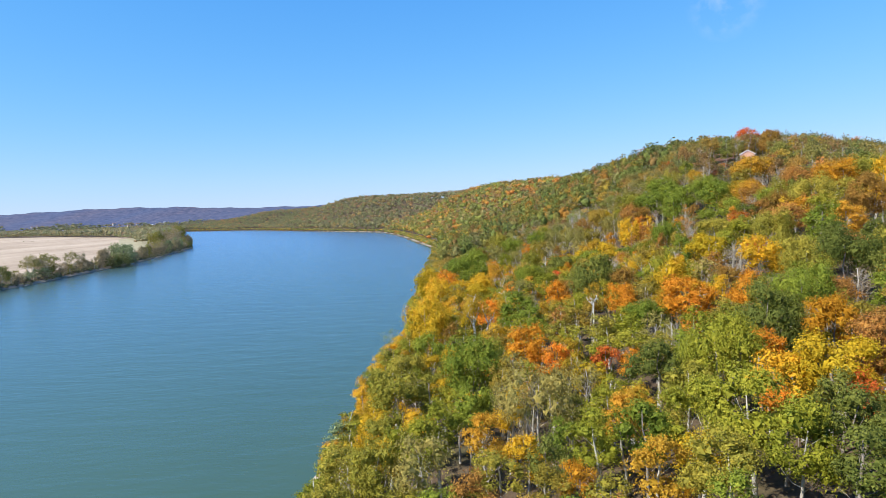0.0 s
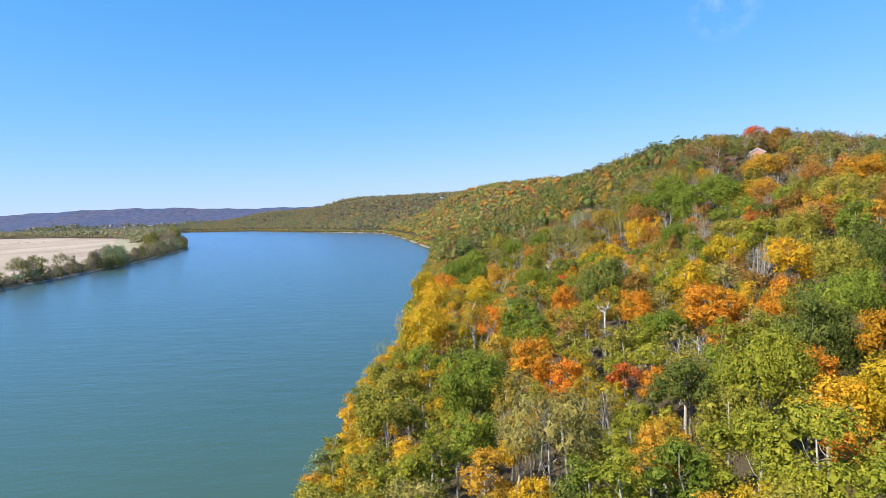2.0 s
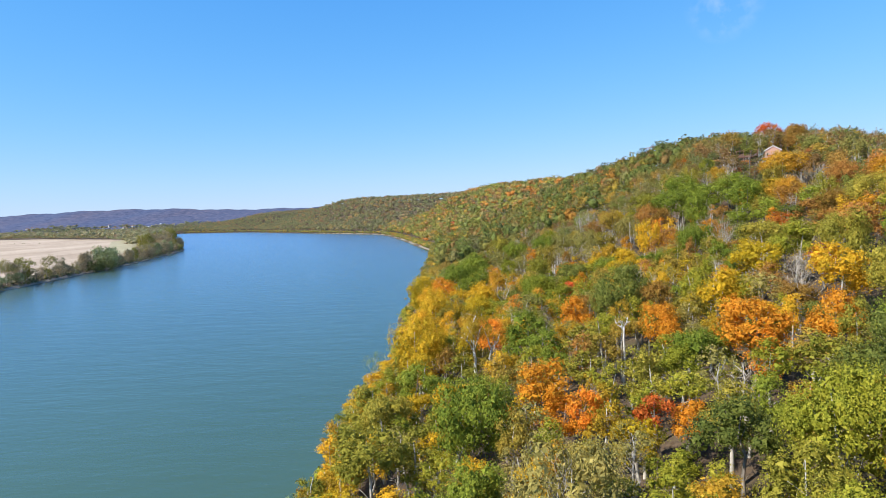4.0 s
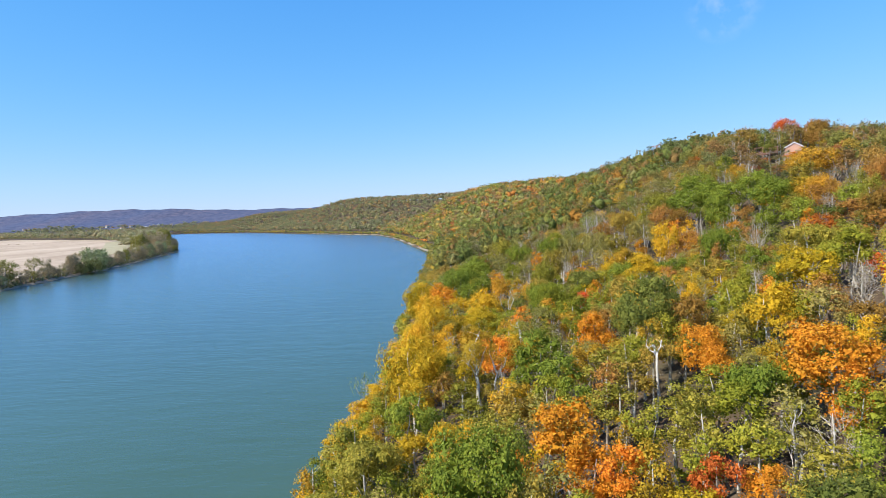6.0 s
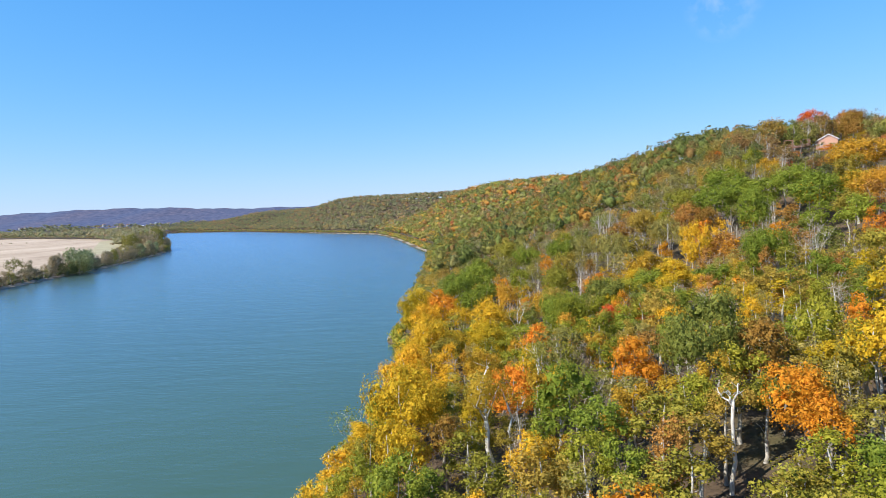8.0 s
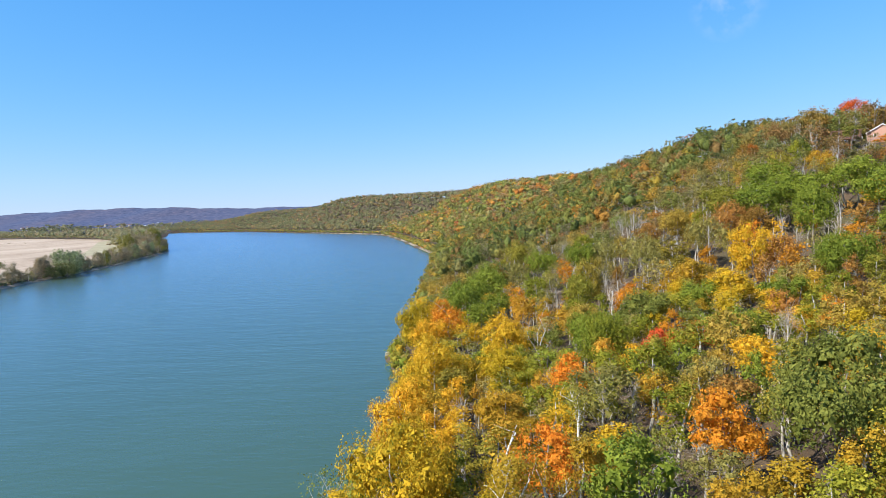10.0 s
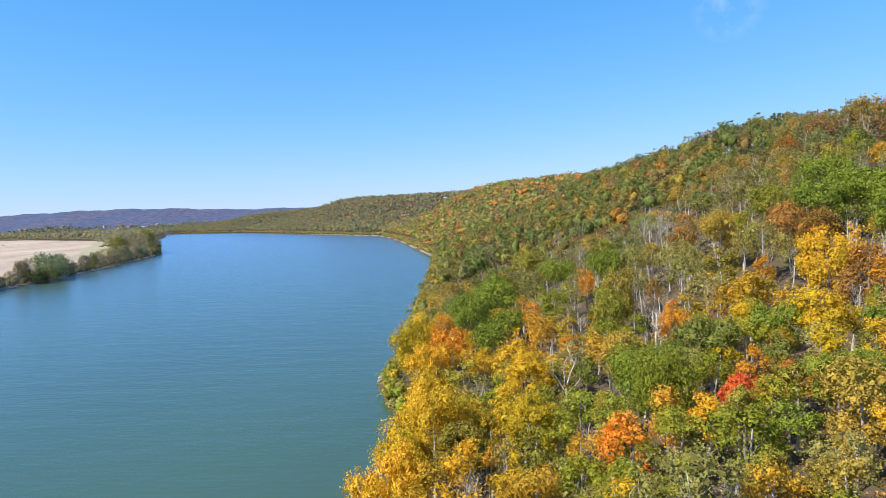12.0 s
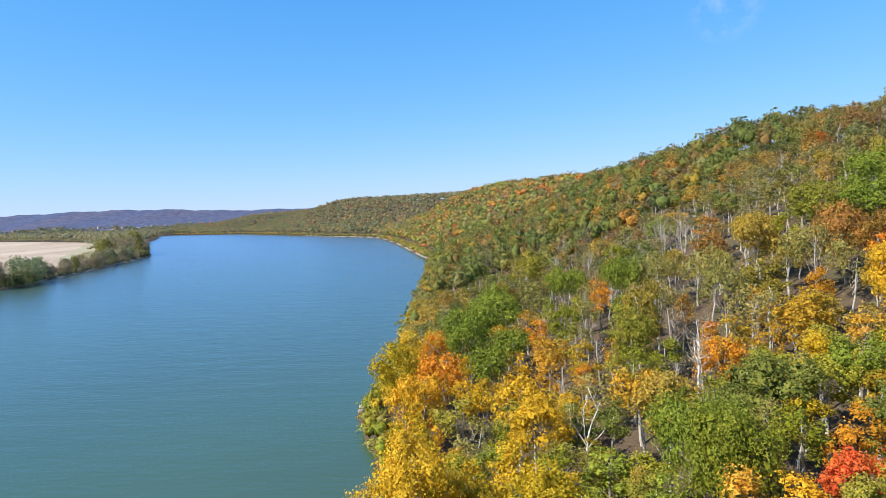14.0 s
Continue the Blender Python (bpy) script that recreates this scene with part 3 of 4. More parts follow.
KEYED["green"] = [(19, 69, 3.4), (1, 89, 3.3), (32, 96, 2.5), (50, 98, 4.7), (1, 105, 5.1), (4, 111, 2.4), (31, 113, 3.5), (-8, 131, 3.4), (14, 133, 3.1), (72, 134, 4.5), (12, 141, 4.1), (29, 160, 2.3), (34, 181, 3.2), (-4, 192, 1.7), (20, 198, 4.7), (63, 200, 4.8), (0, 206, 2.4), (40, 206, 3.9), (88, 227, 7.5), (76, 235, 5.4), (92, 244, 7.5), (0, 245, 3.6), (86, 252, 6.5), (5, 255, 4.0), (-3, 258, 4.9), (75, 259, 7.0), (83, 260, 7.5), (82, 270, 7.5), (31, 274, 4.6), (-3, 275, 6.6), (3, 283, 7.5), (21, 289, 4.6), (4, 292, 5.1)]
KEYED["lime"] = [(28, 59, 3.2), (27, 64, 4.4), (24, 68, 3.6), (14, 70, 3.0), (-5, 80, 3.6), (32, 83, 5.5), (-3, 84, 3.0), (21, 102, 2.7), (26, 103, 2.8), (36, 104, 2.5), (0, 110, 2.9), (28, 111, 2.8), (46, 132, 2.6), (43, 146, 3.2), (62, 149, 4.1), (20, 158, 2.9), (22, 174, 3.1), (7, 190, 2.8), (21, 193, 4.7), (6, 203, 2.5), (16, 260, 3.2), (38, 308, 3.5)]
KEYED["red"] = [(22, 100, 2.1), (77, 183, 2.8), (4, 237, 1.1), (106, 332, 3.2), (150, 345, 6.5)]
KEYED["dark"] = [(30, 53, 3.0), (34, 61, 3.3), (26, 89, 3.8), (42, 91, 5.3), (63, 110, 4.9), (76, 123, 3.8), (28, 145, 5.5), (34, 195, 2.9), (29, 203, 4.4), (29, 208, 4.0), (14, 212, 2.6)]
KEYED["bronze"] = [(33, 176, 3.9), (-5, 189, 3.7), (19, 206, 4.3), (28, 250, 4.9), (49, 250, 4.3), (55, 264, 5.3)]
KEYED["bare"] = [(32, 101, 3.4), (55, 134, 4.5), (41, 177, 3.5), (-3, 178, 2.5), (65, 186, 5.6), (10, 188, 2.8), (97, 204, 5.0), (27, 219, 3.4), (100, 220, 4.7), (107, 220, 5.2), (68, 226, 3.5), (31, 229, 4.5), (78, 229, 4.3), (55, 307, 6.0), (31, 312, 4.5), (53, 318, 6.5), (26, 344, 3.8), (33, 369, 5.6)]
KEYED["rust"] = [(45, 78, 3.5), (86, 141, 5.2), (35, 143, 3.4), (-3, 146, 2.4), (25, 157, 2.4), (83, 172, 4.7), (99, 196, 4.9), (77, 220, 3.1), (63, 223, 3.3), (68, 246, 3.9), (66, 253, 5.1), (50, 275, 4.0), (141, 300, 5.0), (7, 305, 4.0), (150, 318, 5.5), (104, 332, 4.5)]
KEYED["olive"] = [(22, 57, 3.4), (4, 69, 2.9), (-9, 72, 3.6), (-13, 76, 3.1), (26, 78, 3.2), (-9, 83, 3.7), (28, 95, 2.9), (-10, 100, 4.4), (40, 101, 3.0), (24, 109, 2.6), (23, 115, 2.8), (-11, 116, 3.7), (12, 118, 2.9), (61, 118, 4.8), (-14, 123, 4.3), (65, 139, 4.6), (61, 158, 4.4), (102, 162, 6.1), (90, 169, 5.9), (-5, 227, 3.1), (24, 240, 4.6), (69, 267, 6.2), (15, 334, 6.5)]

placed = []
gen = np.random.default_rng(21)


def fineness(x, y):
    """How fine the leaves of a tree are built: finest along the strip of the bluff that the river bend leaves in the open."""
    if y < 100 and x < 57:
        return 3
    if y < 212 and x < 62:
        return 2
    return 1 if y < 285 and x < 100 else 0


for kind, rows in KEYED.items():
    for x, y, r in rows:
        r = min(r, 7.0)
        d = float(to_line(np.array(x), np.array(y), BLUFF_BANK))
        x += max(0.0, 0.95 * r + 1.5 - d)
        tree(kind, x, y, max(2.2, r), float(np.clip(8.5 + 1.35 * r, 10.5, 16)) * (0.9 if d > 95 else 1.0) * gen.uniform(0.96, 1.06), gen, max(fineness(x, y), 2 if y < 215 else 1), bushy=d < 9)
        placed.append((x, y, 1.2 * r + 0.5))

# small trees in front of the deck and the house on the crest
for kind, x, y, r, high in (("dark", 117.6, 291.5, 2.6, 9.2), ("dark", 112.5, 293.5, 2.0, 8.2), ("orange", 121.5, 283.5, 2.6, 4.6), ("amber", 126.5, 281.5, 2.8, 4.6), ("rust", 134.5, 288.5, 3.2, 9.5), ("amber", 133, 281, 3.2, 7.0), ("pale", 103, 290, 2.8, 10.0)):
    tree(kind, x, y, r, high, np.random.default_rng(int(10 * x)), 1)
    placed.append((x, y, r))

# Open spots on the slope: place and radius.
OPEN = [(24.5, 127, 3.1), (21, 119, 2.6), (2.8, 140, 3.3), (2.5, 132, 3.0), (2.3, 125, 2.5), (27.5, 213, 2.5), (38, 227, 1.6), (20, 127, 1.9), (12, 81, 2.5), (24, 96, 2.5), (45, 128, 2.5), (31, 90, 1.9), (-9, 128, 1.9), (46, 246, 1.6), (36, 184, 1.6), (8, 158, 1.9), (24.5, 123, 4.5), (29, 125, 3.5), (22, 117, 3.0)]


def in_view_of_house(x, y):
    """Whether a place lies on the cleared slope below the house."""
    along = (128 - x) * 0.47 + (292 - y) * 0.88
    across = (128 - x) * 0.88 - (292 - y) * 0.47
    return (along > -14) & (along < 58) & (across > -9) & (across < 9 + 0.2 * np.clip(45 - along, 0, 45))

MIX = [("lime", 0.19), ("olive", 0.17), ("bronze", 0.13), ("gold", 0.09), ("amber", 0.08), ("green", 0.10), ("dark", 0.05), ("orange", 0.025), ("red", 0.004), ("rust", 0.035), ("pale", 0.12), ("bare", 0.08)]
GREY = [("lime", 0.11), ("olive", 0.15), ("bronze", 0.14), ("gold", 0.07), ("amber", 0.09), ("green", 0.09), ("dark", 0.03), ("orange", 0.02), ("rust", 0.05), ("pale", 0.19), ("bare", 0.24)]
UPPER = [("lime", 0.04), ("olive", 0.16), ("bronze", 0.15), ("gold", 0.03), ("amber", 0.08), ("green", 0.1), ("dark", 0.15), ("orange", 0.04), ("red", 0.015), ("rust", 0.17), ("pale", 0.07), ("bare", 0.11)]
SHORE = [("gold", 0.44), ("olive", 0.18), ("amber", 0.15), ("lime", 0.14), ("green", 0.04), ("pale", 0.08)]


def chosen(mix, gen):
    k = gen.uniform(0, sum(w for _, w in mix))
    for kind, w in mix:
        k -= w
        if k <= 0:
            return kind
    return mix[0][0]


def fill(limit, tries, area, sizes, tight):
    """Sets trees of mixed kinds into the free room of an area: x0, x1, y0, y1."""
    xs, ys, rs = gen.uniform(area[0], area[1], tries), gen.uniform(area[2], area[3], tries), gen.uniform(*sizes, tries)
    ds = to_line(xs, ys, BLUFF_BANK)
    good = (ds > rs + 1.0) & ~in_water(xs, ys) & (xs < 0.72 * ys + 14) & ~in_view_of_house(xs, ys)
    for a, b, c in OPEN:
        good &= (xs - a) ** 2 + (ys - b) ** 2 > c * c
    taken = np.array(placed)
    for x, y, r, d in zip(xs[good], ys[good], rs[good], ds[good]):
        if len(placed) >= limit:
            break
        if (np.hypot(x - taken[:, 0], y - taken[:, 1]) < tight * (r + taken[:, 2])).any():
            continue
        kind = chosen(SHORE if d < 23 else UPPER if d > (72 if y < 215 else 118) else GREY if y > 195 else MIX, gen)
        tree(kind, x, y, r, (gen.uniform(11.0, 15.5) if d > 105 else gen.uniform(8.5, 13.0)) if d > 8 else gen.uniform(7.5, 10.5), gen, fineness(x, y), bushy=d < 7 or d > 150)
        placed.append((x, y, r))
        taken = np.vstack([taken, (x, y, r)])


fill(760, 9000, (-24, 70, 22, 215), (1.9, 3.3), 0.62)
fill(1370, 9000, (-28, 190, 60, 372), (2.4, 4.4), 0.66)
fill(1480, 4000, (-18, 95, 190, 320), (1.7, 2.6), 0.6)
fill(1560, 3000, (112, 190, 296, 372), (2.6, 4.0), 0.55)
# low growth on the cleared slope below the house
for _ in range(400):
    x, y, r = gen.uniform(85, 134), gen.uniform(225, 300), gen.uniform(1.5, 2.6)
    along = (128 - x) * 0.47 + (292 - y) * 0.88
    if along < 1 or not in_view_of_house(x, y) or any((x - a) ** 2 + (y - c) ** 2 < (0.6 * (r + e)) ** 2 for a, c, e in placed):
        continue
    tree(chosen(UPPER, gen), x, y, r, gen.uniform(2.9, 4.2) + 0.04 * along, gen, 0, bushy=True)
    placed.append((x, y, r))

# ---- white-barked sycamores and other single trees on the bluff ----
def sycamore(x, y, height, spread, seed, leaf="amber", leaves=420, lean=(0.0, 0.0), low=0.55, girth=0.26):
    """A pale forked trunk with a few stout crooked limbs and a thin crown."""
    g = np.random.default_rng(seed)
    ob = new("sycamore_tree")
    fork = height * low
    base, knot = np.array([0, 0, -0.8]), np.array([lean[0] * fork, lean[1] * fork, fork])
    k = np.linspace(0, 1, 6)[:, None]
    pts = base * (1 - k) + knot * k + g.normal(size=(6, 3)) * (0.14, 0.14, 0) * (k > 0)
    bole = [tube(pts, np.linspace(girth, 0.62 * girth, 6) * height / 17, 9)]
    link_mesh("trunk", plain_mesh("trunk", *joined(bole), True), WHITE_BARK, ob)
    ends = []
    for j in range(4):
        a = j * 1.75 + g.uniform(0, 0.8)
        q, rq = limb(pts[-1] - (0, 0, 0.3 * j), (math.cos(a) * 0.75 + lean[0], math.sin(a) * 0.75 + lean[1], 1.0), (height - fork) * g.uniform(0.75, 1.05), (0.5 - 0.06 * j) * girth * height / 17, g, 0.32, 5, 0.12)
        pieces = [tube(q, rq, 6)]
        for i in (2, 3, 3, 4, 5):
            w, rw = limb(q[i], unit(g.normal(size=3) + (0, 0, 0.4)), spread * g.uniform(0.35, 0.7), rq[i] * 0.55, g, 0.3, 3, 0.15)
            pieces.append(tube(w, rw, 4))
            ends += [w[-1], w[-2]]
        ends.append(q[-1])
        link_mesh("limb", plain_mesh("limb", *joined(pieces), True), WHITE_BARK, ob)
    ends = np.array(ends)
    at = ends[g.integers(0, len(ends), leaves)] + g.normal(size=(leaves, 3)) * (0.6, 0.6, 0.45)
    link_mesh("crown", leaf_mesh("crown", sprays(np.repeat(at, 4, 0) + g.normal(size=(4 * leaves, 3)) * 0.3, np.repeat(at - ends.mean(0), 4, 0), 0.14, g)), LEAF[leaf], ob)
    ob.matrix_basis = pose(x, y, float(ground(x, y)), 0, 0, 0)
    return ob


tagged(sycamore(3.0, 146.0, 17, 3.4, 11, "amber", 620, (-0.13, 0.0), girth=0.4), "white-trunked sycamore with rust orange leaves at its top", "tree")
tagged(sycamore(4.6, 145.2, 13, 2.2, 12, "amber", 160, (0.05, 0.0), 0.7, girth=0.3), "slim crooked white sycamore beside a larger one", "tree")
tagged(sycamore(25.6, 130.0, 11.5, 1.6, 13, "green", 24, (0.02, 0.0), 0.82, girth=0.36), "bare white sycamore trunk with a broken fork", "tree")
tagged(sycamore(-17.9, 165.0, 9, 3.0, 14, "lime", 130, (-0.35, 0.1), 0.45), "half bare sycamore leaning out over the water", "tree")
tagged(sycamore(11.7, 213.0, 14, 2.4, 15, "pale", 160, (-0.06, 0.0), 0.5), "forked pale sycamore with peeling bark", "tree")
tagged(sycamore(27.0, 218.8, 14, 1.8, 16, "brown", 60, (0.01, 0.0), 0.75), "tall straight dead white trunk on the slope", "tree")
tagged(sycamore(29.0, 219.5, 12, 1.8, 17, "brown", 60, (0.02, 0.0), 0.75), "straight dead white trunk among bare trees", "tree")
tagged(sycamore(41.4, 133.3, 11, 2.0, 18, "lime", 90, (0.0, 0.0), 0.7), "slender pale trunk below golden crowns", "tree")
tagged(sycamore(10.4, 161.1, 13, 2.0, 19, "olive", 160, (-0.03, 0.0), 0.7), "slender pale trunk with a small olive crown", "tree")
tagged(sycamore(-12.2, 256.3, 12, 2.0, 20, "gold", 160, (-0.12, 0.0), 0.6), "thin white leaning trunk near the water", "tree")
tagged(sycamore(-8.0, 262.0, 15, 4.5, 22, "green", 700, (0.1, 0.0), 0.4), "spreading pale-limbed tree with green leaves by the bank", "tree")
tagged(sycamore(43.8, 235.2, 13, 1.8, 23, "pale", 90, (0.0, 0.0), 0.75), "straight pale trunk above bare ground", "tree")
willow = tree("willow", -18.5, 99, 2.6, 8.0, gen)

# ---- the woods farther off ----
def clump(level, g, lobes):
    """A closed lumpy crown about 4 m in radius and 14 m high at the top: vertices and triangles."""
    bm = bmesh.new()
    bmesh.ops.create_icosphere(bm, subdivisions=level, radius=1.0)
    bm.verts.ensure_lookup_table()
    d = unit(np.array([v.co[:] for v in bm.verts]))
    f = np.array([[v.index for v in q.verts] for q in bm.faces])
    bm.free()
    ways = unit(g.normal(size=(lobes, 3)) + (0, 0, 0.35))
    bulge = np.exp(-(1 - d @ ways.T) * 7.0) * g.uniform(0.6, 1.0, lobes)
    r = 0.42 + 0.30 * bulge.max(1) + g.normal(size=len(d)) * 0.05
    keep = d[f].mean(1)[:, 2] > -0.75
    return d * r[:, None] * (4.0, 4.0, 4.9) + (0, 0, 9.0), f[keep]


def crowns(rows, count, size, lobes, seed, trunks=0, height=ground, level=1):
    """Many crowns in one sheet. rows: x, y, radius, height, kind number. Returns vertices, triangles, their kinds and whether they belong to a body."""
    g = np.random.default_rng(seed)
    solid = [clump(level, g, lobes) for _ in range(8)]
    loose = [lobed(count, size, g, 4.0, 4.9, 9.0, lobes, -0.4, (0.34, 0.52), 0.38, core=0, fluff=0.7) for _ in range(7)]
    bare = [sprays(g.normal(size=(count, 3)) * (1.5, 1.5, 2.0) + (0, 0, 9.5), g.normal(size=(count, 3)) * (1, 1, 0.1), size * 0.6, g) for _ in range(3)]
    verts, tris, kind, body, base = [], [], [], [], 0
    z = height(rows[:, 0], rows[:, 1])

    def put(v, f, k, is_body):
        nonlocal base
        verts.append(v)
        tris.append(f + base)
        kind.append(np.full(len(f), k))
        body.append(np.full(len(f), is_body))
        base += len(v)

    for (x, y, r, h, k), low in zip(rows, z):
        a, k = g.uniform(0, 6.283), int(k)
        turn = np.array([[math.cos(a), -math.sin(a), 0], [math.sin(a), math.cos(a), 0], [0, 0, 1]])
        size_by, at = (r / 4, r / 4, h / 14), (x, y, low - (2.6 if h <= 9 else 0.0))
        q = bare[g.integers(3)] if k == 10 else loose[g.integers(7)]
        put((q @ turn.T) * size_by + at, np.arange(len(q)).reshape(-1, 3), k, False)
        if k != 10:
            v, f = solid[g.integers(8)]
            put((v @ turn.T) * size_by + at, f, k, True)
        for _ in range(trunks):
            lean = g.normal(size=2) * 0.03 * h
            top = np.array([x + lean[0], y + lean[1], low + 0.8 * h])
            foot = np.array([x, y, low - 0.5])
            for w in (np.array([0.17, 0.05, 0]), np.array([-0.05, 0.17, 0])):
                put(np.array([foot - w, foot + w, top]), np.array([[0, 1, 2]]), 11, False)
    return np.concatenate(verts), np.concatenate(tris), np.concatenate(kind), np.concatenate(body)


WOODS = ["green", "dark", "lime", "olive", "gold", "amber", "orange", "red", "rust", "pale", "brown"]


def woods(name, label, rows, count, size, lobes, seed, trunks=0, leaf=LEAF, height=ground, level=1):
    verts, tris, kind, body = crowns(np.array(rows), count, size, lobes, seed, trunks, height, level)
    me = bpy.data.meshes.new(name)
    me.vertices.add(len(verts))
    me.vertices.foreach_set("co", verts.astype(np.float32).ravel())
    me.loops.add(3 * len(tris))
    me.loops.foreach_set("vertex_index", tris.astype(np.int32).ravel())
    me.polygons.add(len(tris))
    me.polygons.foreach_set("loop_start", np.arange(0, 3 * len(tris), 3, dtype=np.int32))
    me.polygons.foreach_set("use_smooth", body)
    me.update(calc_edges=True)
    ob = link_mesh(name, me, [leaf[k] for k in WOODS] + [PALE_BARK])
    me.polygons.foreach_set("material_index", kind.astype(np.int32))
    return tagged(ob, label, "woods", kind="stuff")


def scattered(x0, x1, y0, y1, step, seed):
    g = np.random.default_rng(seed)
    x, y = np.meshgrid(np.arange(x0, x1, step), np.arange(y0, y1, step))
    x, y = (c.ravel() + g.uniform(-0.42, 0.42, c.size) * step for c in (x, y))
    return x, y, to_line(x, y, BLUFF_BANK), to_line(x, y, FARM_BANK), in_water(x, y), g


def kinds_for(x, y, d, g):
    """Kinds by place: golden at the water, mixed on the slope, darker and rustier near the crest."""
    out = np.empty(len(x))
    drift = waves(x * 1.7 + 40, y * 1.3)
    slope = [0.25, 0.10, 0.10, 0.18, 0.035, 0.045, 0.03, 0.006, 0.08, 0.09, 0.09]
    crest = [0.20, 0.20, 0.04, 0.18, 0.02, 0.06, 0.05, 0.012, 0.16, 0.05, 0.06]
    bank = [0.12, 0.03, 0.18, 0.30, 0.10, 0.08, 0.02, 0.0, 0.04, 0.10, 0.06]
    for i in range(len(x)):
        p = np.array(bank if d[i] < 16 else crest if d[i] > 125 else slope)
        if drift[i] > 0.35:
            p[[0, 1]] *= 2.2
        elif drift[i] < -0.35:
            p[[5, 6, 8, 4]] *= 2.6
        out[i] = g.choice(11, p=p / p.sum())
    return out


def hillside(name, label, box, step, reach, near, seed, count, size, lobes, trunks, radius, leaf, level=1):
    x, y, d, f, wet, g = scattered(*box, step, seed)
    keep = ~wet & (d < f) & (d > 1.5) & (d < reach) & near(x, y)
    x, y, d = x[keep], y[keep], d[keep]
    rows = np.stack([x, y, g.uniform(*radius, len(x)), np.where(d < 7, 9, g.uniform(9.5, 17.5, len(x))), kinds_for(x, y, d, g)], 1)
    return woods(name, label, rows, count, size, lobes, seed + 1, trunks, leaf, level=level)


hillside("hillside_woods", "autumn woods on the bluff, green olive gold and rust", (-45, 215, 330, 720), 7.0, 205, lambda x, y: y > 368, 31, 250, 0.43, 11, 1, (3.3, 5.4), MUTED_LEAF)
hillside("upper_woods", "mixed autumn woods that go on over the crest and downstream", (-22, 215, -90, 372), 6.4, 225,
         lambda x, y: (y < 22) | (x > 0.72 * y + 16) & ~((x < 192) & (y > 240) & (x < 0.72 * y + 16)), 41, 120, 0.5, 10, 1, (3.4, 5.2), MUTED_LEAF)
hillside("distant_woods", "distant autumn woods along the bluff above the river", (-180, 260, 720, 1310), 8.6, 215, lambda x, y: y > 719, 33, 95, 0.62, 9, 0, (4.2, 6.6), MUTED_LEAF)
hillside("far_woods", "far olive and brown woods round the bend of the river", (-1650, 60, 1180, 2600), 10.5, 300, lambda x, y: (y > 1310) | (x < -110), 35, 44, 0.95, 8, 0, (4.8, 7.4), HAZY_LEAF)

# trees that hang over the water's edge along the bluff
fringe_gen = np.random.default_rng(37)
steps = np.r_[0, np.cumsum(np.hypot(*np.diff(BLUFF_BANK[5:], axis=0).T))]
rows = []
for s in np.arange(60, steps[-1], 3.4):
    fx, fy = (float(np.interp(s, steps, BLUFF_BANK[5:, n])) for n in (0, 1))
    fx, fy = fx + fringe_gen.uniform(-1, 4.5), fy + fringe_gen.uniform(-1, 4.5)
    if fy > 300 and not bool(in_water(np.array(fx), np.array(fy))):
        rows.append((fx, fy, fringe_gen.uniform(2.4, 4.2), 9.0, fringe_gen.choice([0, 2, 3, 4, 5, 9, 10], p=[0.16, 0.2, 0.26, 0.12, 0.08, 0.1, 0.08])))
woods("bank_fringe", "olive and golden trees crowding the water's edge", rows, 90, 0.5, 9, 38, leaf=MUTED_LEAF)

shore_rows = []
for fy in np.arange(58, 330, 0.9):
    fx = float(np.interp(fy, BLUFF_BANK[:, 1], BLUFF_BANK[:, 0])) + fringe_gen.uniform(0.2, 4.0)
    if not (92 < fy < 116 and fringe_gen.uniform() < 0.6):
        shore_rows.append((fx, fy, fringe_gen.uniform(1.3, 2.5), fringe_gen.uniform(3.5, 7.0), fringe_gen.choice([0, 2, 3, 4, 5, 9, 10], p=[0.12, 0.2, 0.26, 0.16, 0.08, 0.1, 0.08])))
woods("shore_brush", "golden and olive brush hanging over the shore", shore_rows, 150, 0.42, 10, 39)

# ---- the left bank ----
BANK_WORDS = {"brown": "brownish riverside tree", "olive": "olive green riverside tree", "pale": "thin pale tree with grey twigs", "willow": "grey-green bushy willow", "bare": "grey leafless tree",
              "dark": "dark green bushy tree"}
BANK_MIX = [("brown", 0.5), ("olive", 0.1), ("pale", 0.16), ("willow", 0.16), ("bare", 0.08)]
bank_gen = np.random.default_rng(51)
lengths = np.r_[0, np.cumsum(np.hypot(*np.diff(FARM_BANK[4:14], axis=0).T))]
at = 4.0
while at < lengths[-1] - 6:
    bx, by = (np.interp(at, lengths, FARM_BANK[4:14, n]) for n in (0, 1))
    at += bank_gen.uniform(3.2, 6.5)
    big = bank_gen.uniform() < 0.3
    r, h = (bank_gen.uniform(4.5, 6.5), bank_gen.uniform(13, 18)) if big else (bank_gen.uniform(3.0, 4.5), bank_gen.uniform(7, 12))
    kind = chosen(BANK_MIX, bank_gen)
    ob = tree(kind, bx - bank_gen.uniform(2.5, 9), by + bank_gen.uniform(-2, 2), r, h, bank_gen, 0, bushy=True)
    tagged(ob, BANK_WORDS[kind] + " on the low farmed bank", "tree", "trees on the far bank")
